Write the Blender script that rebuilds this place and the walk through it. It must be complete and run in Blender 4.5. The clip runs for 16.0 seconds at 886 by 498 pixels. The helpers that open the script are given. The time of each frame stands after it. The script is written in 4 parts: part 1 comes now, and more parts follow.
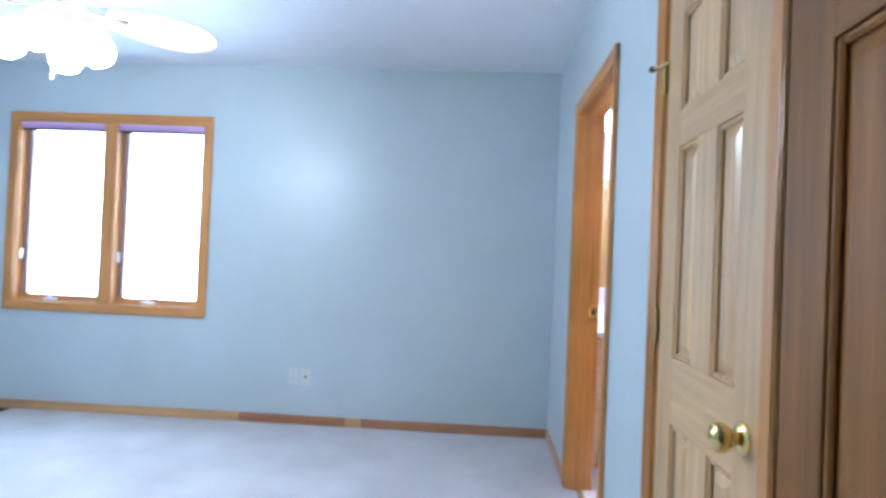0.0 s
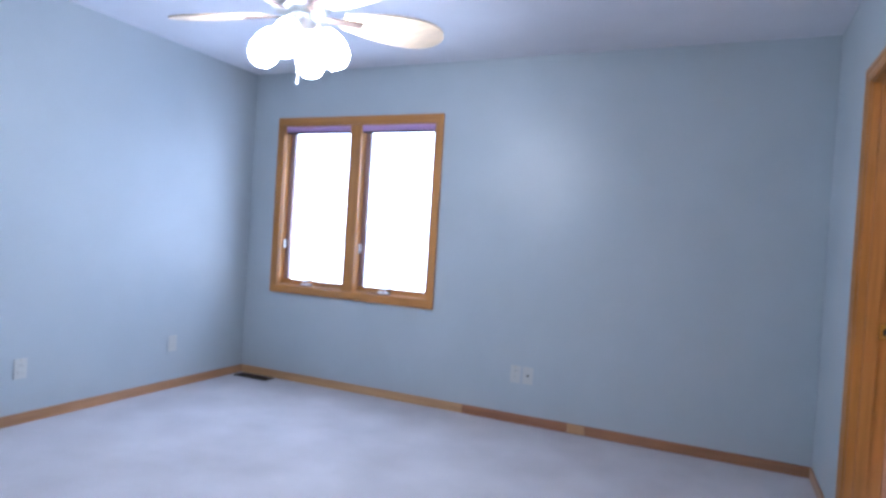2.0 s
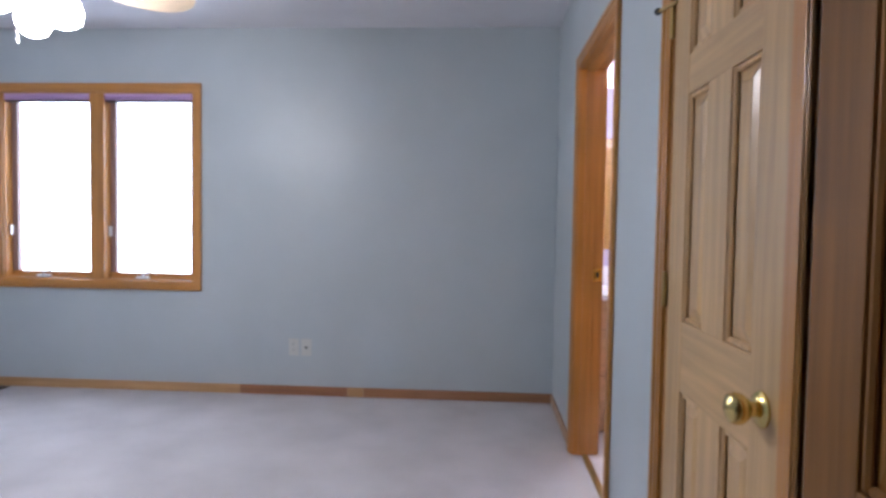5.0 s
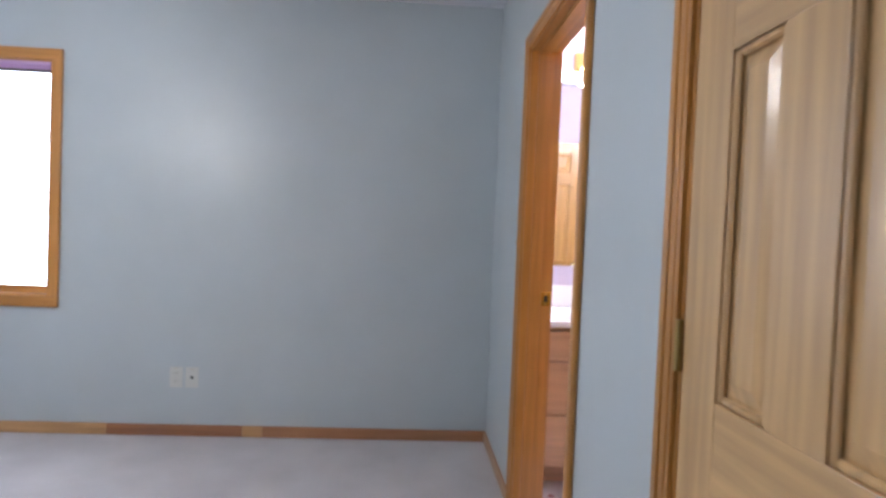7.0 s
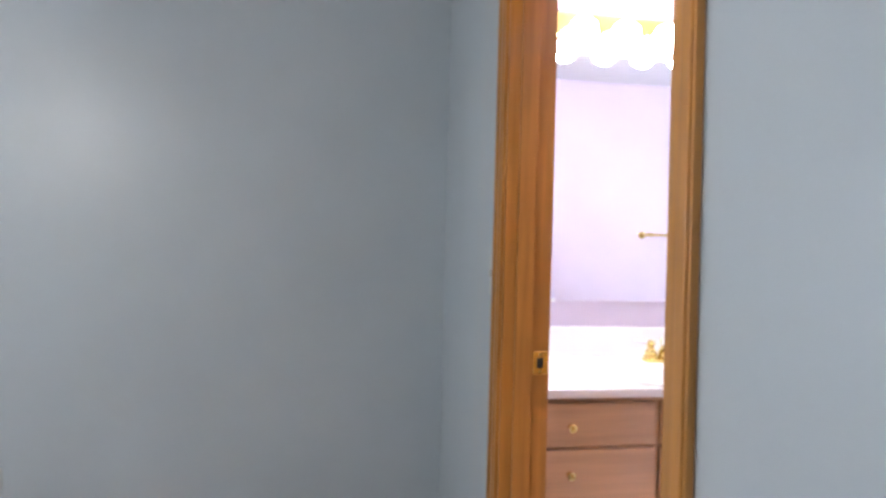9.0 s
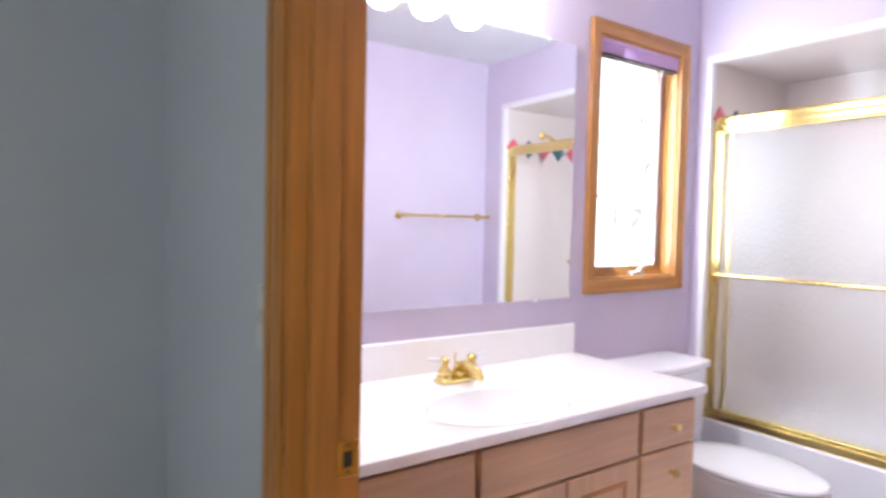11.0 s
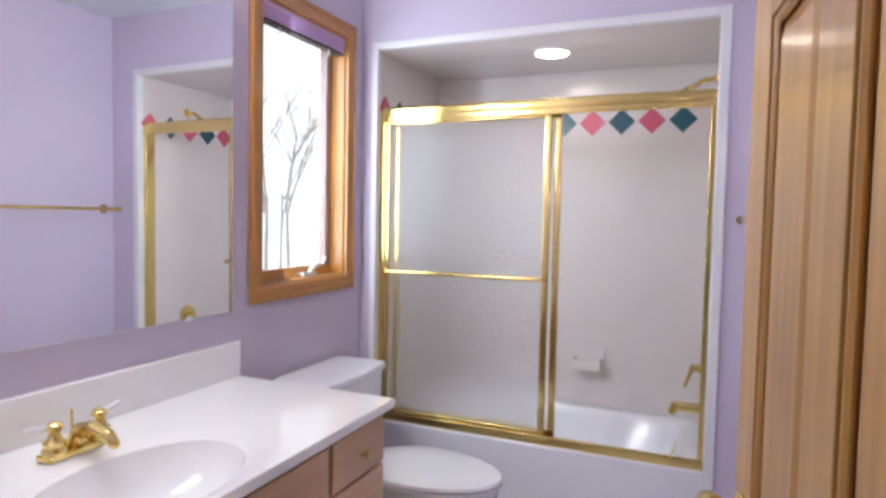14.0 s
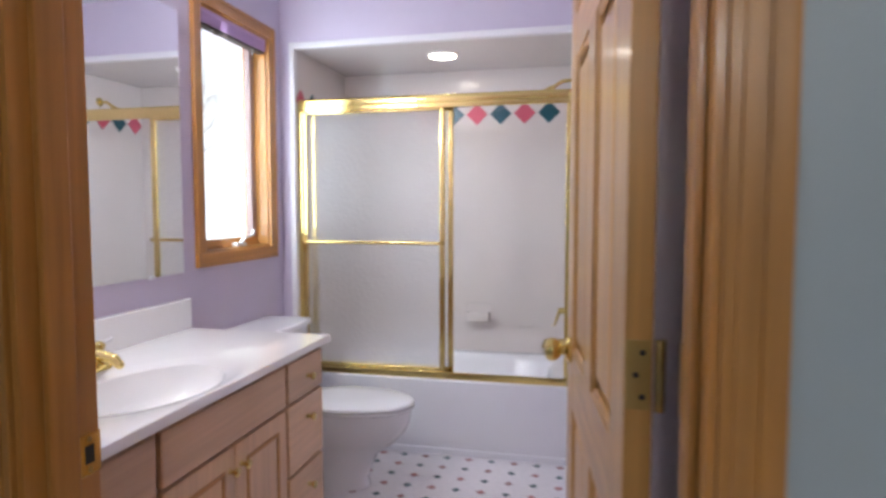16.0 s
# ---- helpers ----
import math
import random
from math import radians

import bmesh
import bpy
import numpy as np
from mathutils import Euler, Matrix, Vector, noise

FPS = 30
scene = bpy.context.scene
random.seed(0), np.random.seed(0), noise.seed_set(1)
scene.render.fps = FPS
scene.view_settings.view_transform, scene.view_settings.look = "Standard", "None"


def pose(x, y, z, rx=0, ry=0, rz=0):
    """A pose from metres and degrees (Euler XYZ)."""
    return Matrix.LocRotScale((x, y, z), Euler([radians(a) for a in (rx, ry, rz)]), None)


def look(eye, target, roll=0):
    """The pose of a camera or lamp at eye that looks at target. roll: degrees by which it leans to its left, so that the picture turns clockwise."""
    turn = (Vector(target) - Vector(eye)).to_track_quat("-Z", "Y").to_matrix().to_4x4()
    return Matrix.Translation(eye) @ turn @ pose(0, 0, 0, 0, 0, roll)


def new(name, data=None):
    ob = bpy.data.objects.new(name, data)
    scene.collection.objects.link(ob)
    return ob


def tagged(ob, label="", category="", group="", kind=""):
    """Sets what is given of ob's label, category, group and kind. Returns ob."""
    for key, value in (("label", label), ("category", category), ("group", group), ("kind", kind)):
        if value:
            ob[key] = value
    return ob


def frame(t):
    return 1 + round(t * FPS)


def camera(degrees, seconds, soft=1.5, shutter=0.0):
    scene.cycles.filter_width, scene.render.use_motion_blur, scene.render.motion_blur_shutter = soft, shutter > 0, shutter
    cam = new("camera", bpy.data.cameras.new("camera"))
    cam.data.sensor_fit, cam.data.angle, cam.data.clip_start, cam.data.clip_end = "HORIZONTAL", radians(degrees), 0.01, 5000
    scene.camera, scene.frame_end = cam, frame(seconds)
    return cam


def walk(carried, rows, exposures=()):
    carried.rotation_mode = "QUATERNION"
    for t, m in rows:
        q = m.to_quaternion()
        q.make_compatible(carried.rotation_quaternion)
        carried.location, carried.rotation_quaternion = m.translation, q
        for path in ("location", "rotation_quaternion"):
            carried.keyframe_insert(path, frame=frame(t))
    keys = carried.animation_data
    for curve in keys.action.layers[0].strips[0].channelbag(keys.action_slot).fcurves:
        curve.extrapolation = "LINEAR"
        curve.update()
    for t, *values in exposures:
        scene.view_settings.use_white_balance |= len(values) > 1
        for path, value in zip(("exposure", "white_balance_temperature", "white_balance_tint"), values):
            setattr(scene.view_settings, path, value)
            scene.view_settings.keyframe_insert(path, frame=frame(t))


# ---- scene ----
cam = camera(71.6, 16.0, soft=3.0, shutter=0.5)

PATH = [
    (0, (-0.511, -4.136, 1.171), (-0.623, -2.139, 1.2), 2.4),
    (0.5, (-0.476, -4.083, 1.191), (-0.808, -2.111, 1.2), 2.8),
    (1, (-0.466, -4.034, 1.206), (-1.016, -2.111, 1.196), 3.1),
    (1.5, (-0.508, -4.007, 1.216), (-1.229, -2.131, 1.184), 3.6),
    (2, (-0.525, -3.941, 1.187), (-1.356, -2.109, 1.157), 3.6),
    (2.5, (-0.515, -3.88, 1.165), (-1.373, -2.06, 1.132), 3.2),
    (3, (-0.519, -3.971, 1.188), (-1.270, -2.108, 1.134), 2.8),
    (3.5, (-0.5, -3.992, 1.182), (-1.097, -2.085, 1.118), 2.0),
    (4, (-0.49, -4.014, 1.181), (-0.913, -2.061, 1.107), 1.3),
    (4.5, (-0.481, -4.017, 1.147), (-0.736, -2.038, 1.073), 0.8),
    (5, (-0.49, -4.03, 1.167), (-0.61, -2.035, 1.085), 0.9),
    (7.5, (-0.483, -3.172, 1.19), (-0.33, -1.178, 1.149), 2.2),
    (8, (-0.456, -2.911, 1.157), (-0.27, -0.92, 1.155), 2.0),
    (8.2, (-0.437, -2.832, 1.162), (-0.249, -0.841, 1.173), 2.3),
    (10.3, (-0.432, -1.941, 1.299), (0.426, -0.135, 1.233), -0.2),
    (10.5, (-0.414, -1.907, 1.306), (0.525, -0.143, 1.231), 0.2),
    (11, (-0.350, -1.805, 1.313), (0.801, -0.173, 1.23), 1.3),
    (11.5, (-0.265, -1.717, 1.335), (1.122, -0.280, 1.254), 1.6),
    (12, (-0.238, -1.609, 1.412), (1.36, -0.412, 1.307), 1.5),
    (12.5, (-0.177, -1.565, 1.428), (1.535, -0.535, 1.34), 1.1),
    (13, (-0.11, -1.554, 1.417), (1.663, -0.631, 1.343), 1.0),
    (13.5, (-0.097, -1.524, 1.373), (1.721, -0.691, 1.306), 0.8),
    (14, (-0.099, -1.504, 1.348), (1.741, -0.727, 1.247), 1.1),
    (14.5, (-0.119, -1.482, 1.32), (1.738, -0.754, 1.185), 1.4),
    (15, (-0.211, -1.54, 1.288), (1.655, -0.835, 1.142), 1.2),
    (15.5, (-0.419, -1.542, 1.202), (1.49, -0.952, 1.111), 0.3),
    (16, (-0.627, -1.588, 1.273), (1.321, -1.152, 1.143), 0.0),
]
walk(cam, [(t, look(eye, target, roll)) for t, eye, target, roll in PATH],
     [(0.0, 0.94, 4900, 0), (1.0, 0.56, 5050, 7), (2.0, 0.24, 5080, 12), (3.5, 0.05, 5400, 15), (5.0, 0.15, 5850, 13), (8.0, 0.38, 6050, 9), (10.5, 0.15, 6300, 8), (11.3, -0.2, 6100, 9), (12.0, -0.54, 5900, 9), (13.5, -0.78, 6100, 7), (14.5, -0.8, 6150, 6), (16.0, -0.78, 6150, 6)])
# ---- world, sun, exposure ----
world = bpy.data.worlds.new("world")
scene.world = world
world.use_nodes = True
wn = world.node_tree
sky = wn.nodes.new("ShaderNodeTexSky")
sky.sky_type = "NISHITA"
sky.sun_disc = False
sky.sun_elevation = radians(38)
sky.sun_rotation = radians(200)
sky.air_density, sky.dust_density = 1.0, 3.0
wn.links.new(sky.outputs[0], wn.nodes["Background"].inputs[0])
wn.nodes["Background"].inputs[1].default_value = 0.12
sun = new("sun", bpy.data.lights.new("sun", "SUN"))
sun.data.energy, sun.data.angle, sun.data.color = 1.5, radians(12), (1, 0.96, 0.9)
sun.matrix_world = look((0, 0, 10), (3.0, 7.0, 0))


def window_lamp(name, x, y, z, w, h, power, colour, way=(0, -1, 0)):
    lamp = new(name, bpy.data.lights.new(name, "AREA"))
    lamp.data.shape, lamp.data.size, lamp.data.size_y = "RECTANGLE", w, h
    lamp.data.energy, lamp.data.color = power, colour
    lamp.matrix_world = look((x, y, z), (x + way[0], y + way[1], z + way[2]))
    return lamp


window_lamp("window_daylight", -3.09, 0.19, 1.39, 1.36, 1.24, 25, (0.72, 0.82, 1.0))

window_lamp("window_daylight", 1.97, 0.10, 1.6, 0.42, 0.98, 19, (0.82, 0.9, 1.0), (0.78, -0.63, 0))

# ---- materials ----


def mat(name, colour, rough=0.6, metal=0.0, grain=0.0, scale=30.0, stretch=(1, 1, 1), bump=0.0, bump_scale=200.0, mottle=0.0, coat=0.0, spec=0.5, per_object=0.0):
    m = bpy.data.materials.new(name)
    m.use_nodes = True
    nt = m.node_tree
    b = nt.nodes["Principled BSDF"]
    b.inputs["Roughness"].default_value, b.inputs["Metallic"].default_value = rough, metal
    b.inputs["Coat Weight"].default_value, b.inputs["Specular IOR Level"].default_value = coat, spec
    b.inputs["Coat Roughness"].default_value = 0.15
    tc = nt.nodes.new("ShaderNodeTexCoord")
    mp = nt.nodes.new("ShaderNodeMapping")
    mp.inputs["Scale"].default_value = stretch
    nt.links.new(tc.outputs["Object"], mp.inputs[0])
    rgb = nt.nodes.new("ShaderNodeRGB")
    rgb.outputs[0].default_value = (*colour, 1)
    last = rgb.outputs[0]

    def vary(amount, sc, detail, coords, shift):
        nonlocal last
        n = nt.nodes.new("ShaderNodeTexNoise")
        n.inputs["Scale"].default_value, n.inputs["Detail"].default_value = sc, detail
        nt.links.new(coords, n.inputs["Vector"])
        r = nt.nodes.new("ShaderNodeMapRange")
        r.inputs["From Min"].default_value, r.inputs["From Max"].default_value = 0.3, 0.7
        r.inputs["To Min"].default_value, r.inputs["To Max"].default_value = 1 - amount, 1 + amount * shift
        nt.links.new(n.outputs["Fac"], r.inputs["Value"])
        v = nt.nodes.new("ShaderNodeVectorMath")
        v.operation = "SCALE"
        nt.links.new(last, v.inputs[0])
        nt.links.new(r.outputs[0], v.inputs["Scale"])
        last = v.outputs[0]
    if grain:
        vary(grain, scale, 4.0, mp.outputs[0], 0.6)
    if mottle:
        vary(mottle, 2.3, 3.0, tc.outputs["Object"], 1.0)
    if per_object:
        oi = nt.nodes.new("ShaderNodeObjectInfo")
        r = nt.nodes.new("ShaderNodeMapRange")
        r.inputs["To Min"].default_value, r.inputs["To Max"].default_value = 1 - per_object, 1 + per_object
        nt.links.new(oi.outputs["Random"], r.inputs["Value"])
        v = nt.nodes.new("ShaderNodeVectorMath")
        v.operation = "SCALE"
        nt.links.new(last, v.inputs[0])
        nt.links.new(r.outputs[0], v.inputs["Scale"])
        last = v.outputs[0]
    nt.links.new(last, b.inputs["Base Color"])
    if bump:
        n = nt.nodes.new("ShaderNodeTexNoise")
        n.inputs["Scale"].default_value, n.inputs["Detail"].default_value = bump_scale, 3.0
        nt.links.new(mp.outputs[0], n.inputs["Vector"])
        bp = nt.nodes.new("ShaderNodeBump")
        bp.inputs["Strength"].default_value, bp.inputs["Distance"].default_value = bump, 0.004
        nt.links.new(n.outputs["Fac"], bp.inputs["Height"])
        nt.links.new(bp.outputs[0], b.inputs["Normal"])
    return m


def glow(name, colour, strength):
    m = bpy.data.materials.new(name)
    m.use_nodes = True
    b = m.node_tree.nodes["Principled BSDF"]
    b.inputs["Base Color"].default_value = (0.9, 0.9, 0.9, 1)
    b.inputs["Emission Color"].default_value = (*colour, 1)
    b.inputs["Emission Strength"].default_value = strength
    return m


def wood(name, colour, axis, rough=0.35, **kw):
    s = [14.0, 14.0, 14.0]
    s["xyz".index(axis)] = 0.7
    opts = dict(grain=0.22, scale=3.0, stretch=s, bump=0.08, bump_scale=12.0, mottle=0.08, coat=0.25, per_object=0.08)
    opts.update(kw)
    return mat(name, colour, rough, **opts)


OAK = (0.46, 0.205, 0.045)
M_WALL = mat("blue_grey_paint", (0.44, 0.485, 0.51), 0.36, mottle=0.03, bump=0.10, bump_scale=260)
M_LAV = mat("lavender_paint", (0.60, 0.53, 0.65), 0.5, mottle=0.03, bump=0.10, bump_scale=260)
M_CEIL = mat("ceiling_white", (0.72, 0.72, 0.76), 0.9, mottle=0.04, bump=0.5, bump_scale=90)
M_CARPET = mat("cream_carpet", (0.60, 0.57, 0.58), 0.95, grain=0.10, scale=160, bump=0.9, bump_scale=420, mottle=0.10, spec=0.1)
M_OAKX, M_OAKY, M_OAKZ = (wood("golden_oak_" + a, OAK, a) for a in "xyz")
M_BASE_L = wood("light_oak_base", (0.50, 0.29, 0.13), "x")
M_BASE_D = wood("dark_oak_base", (0.30, 0.13, 0.06), "x")
M_BASE_M = wood("red_oak_base", (0.36, 0.17, 0.08), "x")
M_BASE_Y = wood("oak_base_side", (0.45, 0.24, 0.11), "y")
M_CLOSET = wood("honey_pine_door", (0.54, 0.34, 0.15), "z")
M_CLOSETR = wood("honey_pine_rail", (0.54, 0.34, 0.15), "y")
M_BATHD = wood("oak_bath_door", (0.48, 0.255, 0.075), "z")
M_BATHDR = wood("oak_bath_door_rail", (0.48, 0.255, 0.075), "x")
M_DARK = wood("dark_stained_door", (0.22, 0.095, 0.022), "z", rough=0.5, coat=0.03, spec=0.15)
M_DARKR = wood("dark_stained_rail", (0.22, 0.095, 0.022), "y", rough=0.5, coat=0.03, spec=0.15)
M_MAPLE = wood("pinkish_maple", (0.64, 0.40, 0.23), "x", grain=0.13)
M_MAPLEZ = wood("pinkish_maple_upright", (0.64, 0.40, 0.23), "z", grain=0.13)
# sash wood with its backlit shade put into the base colour
M_SASH = wood("sash_wood_shade_in_colour", (0.27, 0.17, 0.15), "z")
M_BRASS = mat("polished_brass", (0.74, 0.58, 0.22), 0.16, 1.0, mottle=0.08)
M_BRASSD = mat("dull_brass", (0.42, 0.30, 0.12), 0.4, 1.0, mottle=0.2)
M_DARKHOLE = mat("dark_metal", (0.02, 0.02, 0.02), 0.6)
M_NICKEL = mat("satin_nickel", (0.72, 0.72, 0.72), 0.28, 1.0)
M_PLATE = mat("almond_plastic", (0.55, 0.55, 0.52), 0.4)
M_PORC = mat("white_porcelain", (0.82, 0.81, 0.83), 0.12, coat=0.5, mottle=0.02)
M_MARBLE = mat("cultured_marble", (0.92, 0.91, 0.90), 0.12, coat=0.4, mottle=0.03)
M_TUB = mat("white_enamel", (0.80, 0.79, 0.83), 0.2, coat=0.4, mottle=0.02)
M_TEAL = mat("teal_glaze", (0.02, 0.09, 0.12), 0.2, coat=0.4, per_object=0.15)
M_PINK = mat("rose_glaze", (0.55, 0.10, 0.15), 0.2, coat=0.4, per_object=0.12)
M_DOTT = mat("teal_dot", (0.03, 0.07, 0.08), 0.3, per_object=0.3)
M_DOTP = mat("rose_dot", (0.30, 0.09, 0.09), 0.3, per_object=0.3)
M_BLIND = mat("lavender_blind", (0.58, 0.40, 0.64), 0.7, grain=0.1, scale=60, stretch=(1, 1, 12))
M_BLADE = wood("pale_fan_blade", (0.66, 0.52, 0.36), "x", rough=0.45)
M_VENT = mat("brown_register", (0.06, 0.04, 0.03), 0.5, 0.4)
M_TRIMW = mat("white_bullnose", (0.82, 0.80, 0.82), 0.25, coat=0.3)
M_BARK = mat("grey_bark", (0.68, 0.66, 0.66), 0.9, grain=0.3, scale=20, bump=0.6, bump_scale=60)
M_GROUND = mat("pale_ground", (0.85, 0.85, 0.84), 0.9, grain=0.2, scale=4, mottle=0.2)
M_SIDING = mat("cream_siding", (0.7, 0.68, 0.62), 0.7, mottle=0.05)
M_SOAP = mat("cream_ceramic", (0.72, 0.66, 0.64), 0.2, coat=0.4, mottle=0.03)
M_SNOW = glow("overcast_sky_backdrop", (0.93, 0.96, 1.0), 1.5)
M_ACRYL = mat("clear_acrylic", (0.85, 0.85, 0.88), 0.1, coat=0.5)
M_BULB = glow("frosted_lamp_glass", (1.0, 0.95, 0.90), 76)
M_GLOBE = glow("round_bulb_glass", (1.0, 0.97, 0.98), 104)
M_CAN = glow("recessed_lamp", (1.0, 0.86, 0.72), 40)
M_MIRROR = mat("silvered_mirror", (0.92, 0.93, 0.95), 0.0, 1.0)


def tiles(name, colour, size, grout):
    m = mat(name, colour, 0.14, coat=0.4, mottle=0.03)
    nt = m.node_tree
    b = nt.nodes["Principled BSDF"]
    br = nt.nodes.new("ShaderNodeTexBrick")
    br.offset = 0.0
    br.inputs["Scale"].default_value = 1.0
    br.inputs["Brick Width"].default_value = br.inputs["Row Height"].default_value = size
    br.inputs["Mortar Size"].default_value = grout
    br.inputs["Mortar Smooth"].default_value = 0.4
    g = nt.nodes.new("ShaderNodeNewGeometry")
    sp = nt.nodes.new("ShaderNodeSeparateXYZ")
    nt.links.new(g.outputs["Position"], sp.inputs[0])
    ad = nt.nodes.new("ShaderNodeMath")
    nt.links.new(sp.outputs[0], ad.inputs[0])
    nt.links.new(sp.outputs[1], ad.inputs[1])
    cb = nt.nodes.new("ShaderNodeCombineXYZ")
    nt.links.new(ad.outputs[0], cb.inputs[0])
    nt.links.new(sp.outputs[2], cb.inputs[1])
    nt.links.new(cb.outputs[0], br.inputs["Vector"])
    bp = nt.nodes.new("ShaderNodeBump")
    bp.invert = True
    bp.inputs["Strength"].default_value, bp.inputs["Distance"].default_value = 0.25, 0.002
    nt.links.new(br.outputs["Fac"], bp.inputs["Height"])
    nt.links.new(bp.outputs[0], b.inputs["Normal"])
    return m


M_TILE = tiles("white_wall_tile", (0.70, 0.64, 0.62), 0.108, 0.002)
M_VINYL = mat("white_sheet_floor", (0.78, 0.74, 0.76), 0.22, coat=0.3, grain=0.05, scale=40, mottle=0.04)


def pane_material(name, rough, bump):
    m = bpy.data.materials.new(name)
    m.use_nodes = True
    nt = m.node_tree
    b = nt.nodes["Principled BSDF"]
    b.inputs["Base Color"].default_value = (0.97, 0.97, 0.98, 1)
    b.inputs["Transmission Weight"].default_value = 1.0
    b.inputs["Roughness"].default_value = rough
    b.inputs["IOR"].default_value = 1.45 if not bump else 1.3
    if bump:
        v = nt.nodes.new("ShaderNodeTexVoronoi")
        v.feature = "SMOOTH_F1"
        v.inputs["Scale"].default_value = 55.0
        tc = nt.nodes.new("ShaderNodeTexCoord")
        nt.links.new(tc.outputs["Object"], v.inputs["Vector"])
        bp = nt.nodes.new("ShaderNodeBump")
        bp.inputs["Strength"].default_value, bp.inputs["Distance"].default_value = bump, 0.006
        nt.links.new(v.outputs["Distance"], bp.inputs["Height"])
        nt.links.new(bp.outputs[0], b.inputs["Normal"])
    return m


M_GLASS = pane_material("clear_glass", 0.0, 0)
M_OBSC = pane_material("hammered_obscure_glass", 0.45, 0.35)

# ---- mesh helpers ----


def box(bm, x0, x1, y0, y1, z0, z1, bevel=0.0, segs=2):
    r = bmesh.ops.create_cube(bm, size=1.0)
    vs = r["verts"]
    bmesh.ops.scale(bm, verts=vs, vec=(abs(x1 - x0), abs(y1 - y0), abs(z1 - z0)))
    bmesh.ops.translate(bm, verts=vs, vec=((x0 + x1) / 2, (y0 + y1) / 2, (z0 + z1) / 2))
    if bevel:
        es = list({e for v in vs for e in v.link_edges})
        bmesh.ops.bevel(bm, geom=es, offset=bevel, segments=segs, affect="EDGES", profile=0.6)
    return bm


def bx(*a, **k):
    return box(bmesh.new(), *a, **k)


def tube(bm, p, q, r0, r1=None, n=16):
    p, q = Vector(p), Vector(q)
    d = q - p
    r = bmesh.ops.create_cone(bm, cap_ends=True, segments=n, radius1=r0, radius2=r0 if r1 is None else r1, depth=d.length)
    m = Matrix.Translation((p + q) / 2) @ d.to_track_quat("Z", "Y").to_matrix().to_4x4()
    bmesh.ops.transform(bm, matrix=m, verts=r["verts"])
    return bm


def lathe(bm, profile, m, n=24):
    """Revolves (radius, height) pairs about z, then moves by m."""
    rings = []
    for rad, h in profile:
        rings.append([bm.verts.new(m @ Vector((rad * math.cos(a), rad * math.sin(a), h))) for a in (2 * math.pi * i / n for i in range(n))])
    for a, b in zip(rings, rings[1:]):
        for i in range(n):
            bm.faces.new((a[i], a[(i + 1) % n], b[(i + 1) % n], b[i]))
    bm.faces.new(list(reversed(rings[0])))
    bm.faces.new(rings[-1])
    bmesh.ops.recalc_face_normals(bm, faces=bm.faces)
    return bm


def loft(bm, rings):
    """Skins closed rings of equal length and caps both ends."""
    vs = [[bm.verts.new(p) for p in ring] for ring in rings]
    n = len(vs[0])
    for a, b in zip(vs, vs[1:]):
        for i in range(n):
            bm.faces.new((a[i], a[(i + 1) % n], b[(i + 1) % n], b[i]))
    bm.faces.new(list(reversed(vs[0])))
    bm.faces.new(vs[-1])
    bmesh.ops.recalc_face_normals(bm, faces=bm.faces)
    return bm


def oval(cx, cy, z, a, b, n=40, power=2.0):
    out = []
    for i in range(n):
        t = 2 * math.pi * i / n
        c, s = math.cos(t), math.sin(t)
        out.append((cx + a * math.copysign(abs(c) ** (2 / power), c), cy + b * math.copysign(abs(s) ** (2 / power), s), z))
    return out


def mesh_ob(name, bm, material, smooth=None):
    me = bpy.data.meshes.new(name)
    bm.to_mesh(me)
    bm.free()
    me.materials.append(material)
    if smooth is not None:
        for p in me.polygons:
            p.use_smooth = True
        me.set_sharp_from_angle(angle=radians(smooth))
    return new(name, me)


def part(name, bm, material, parent, label="", smooth=None):
    ob = mesh_ob(name, bm, material, smooth)
    ob.parent = parent
    if parent.type == "EMPTY":
        ob.matrix_parent_inverse = Matrix.Translation(-parent.location)
    if label:
        ob["label"] = label
    return ob


def thing(name, place, label, category, group="", kind=""):
    e = new(name)
    e.location = place
    e.empty_display_size = 0.1
    return tagged(e, label, category, group, kind)


def single(name, bm, material, label, category, smooth=None, group="", kind=""):
    return tagged(mesh_ob(name, bm, material, smooth), label, category, group, kind)


def slab_with_holes(axis, lo, hi, u0, u1, v0, v1, holes):
    """A wall across the axis from lo to hi, along u and up v, with (u0, u1, v0, v1) openings."""
    us = sorted({u0, u1, *[h for o in holes for h in o[:2]]})
    vs = sorted({v0, v1, *[h for o in holes for h in o[2:]]})
    bm = bmesh.new()
    for a, b in zip(us, us[1:]):
        for c, d in zip(vs, vs[1:]):
            mu, mv = (a + b) / 2, (c + d) / 2
            if any(o[0] < mu < o[1] and o[2] < mv < o[3] for o in holes):
                continue
            if axis == "y":
                box(bm, a, b, lo, hi, c, d)
            else:
                box(bm, lo, hi, a, b, c, d)
    bmesh.ops.remove_doubles(bm, verts=bm.verts, dist=0.0001)
    return bm


def structure(name, bm, material, label, category):
    return single(name, bm, material, label, category, kind="structure")


# ---- bedroom shell ----
H = 2.44
BW = (-3.755, -2.415, 0.745, 2.02)      # bedroom window opening
DY0, DY1, DH = -1.727, -0.885, 1.965    # bathroom doorway
CY0, CY1 = -3.040, -2.385               # closet doorway
BN = -0.03                              # bathroom wall with the mirror
TW = (1.682, 2.255, 1.082, 2.13)        # bathroom window opening

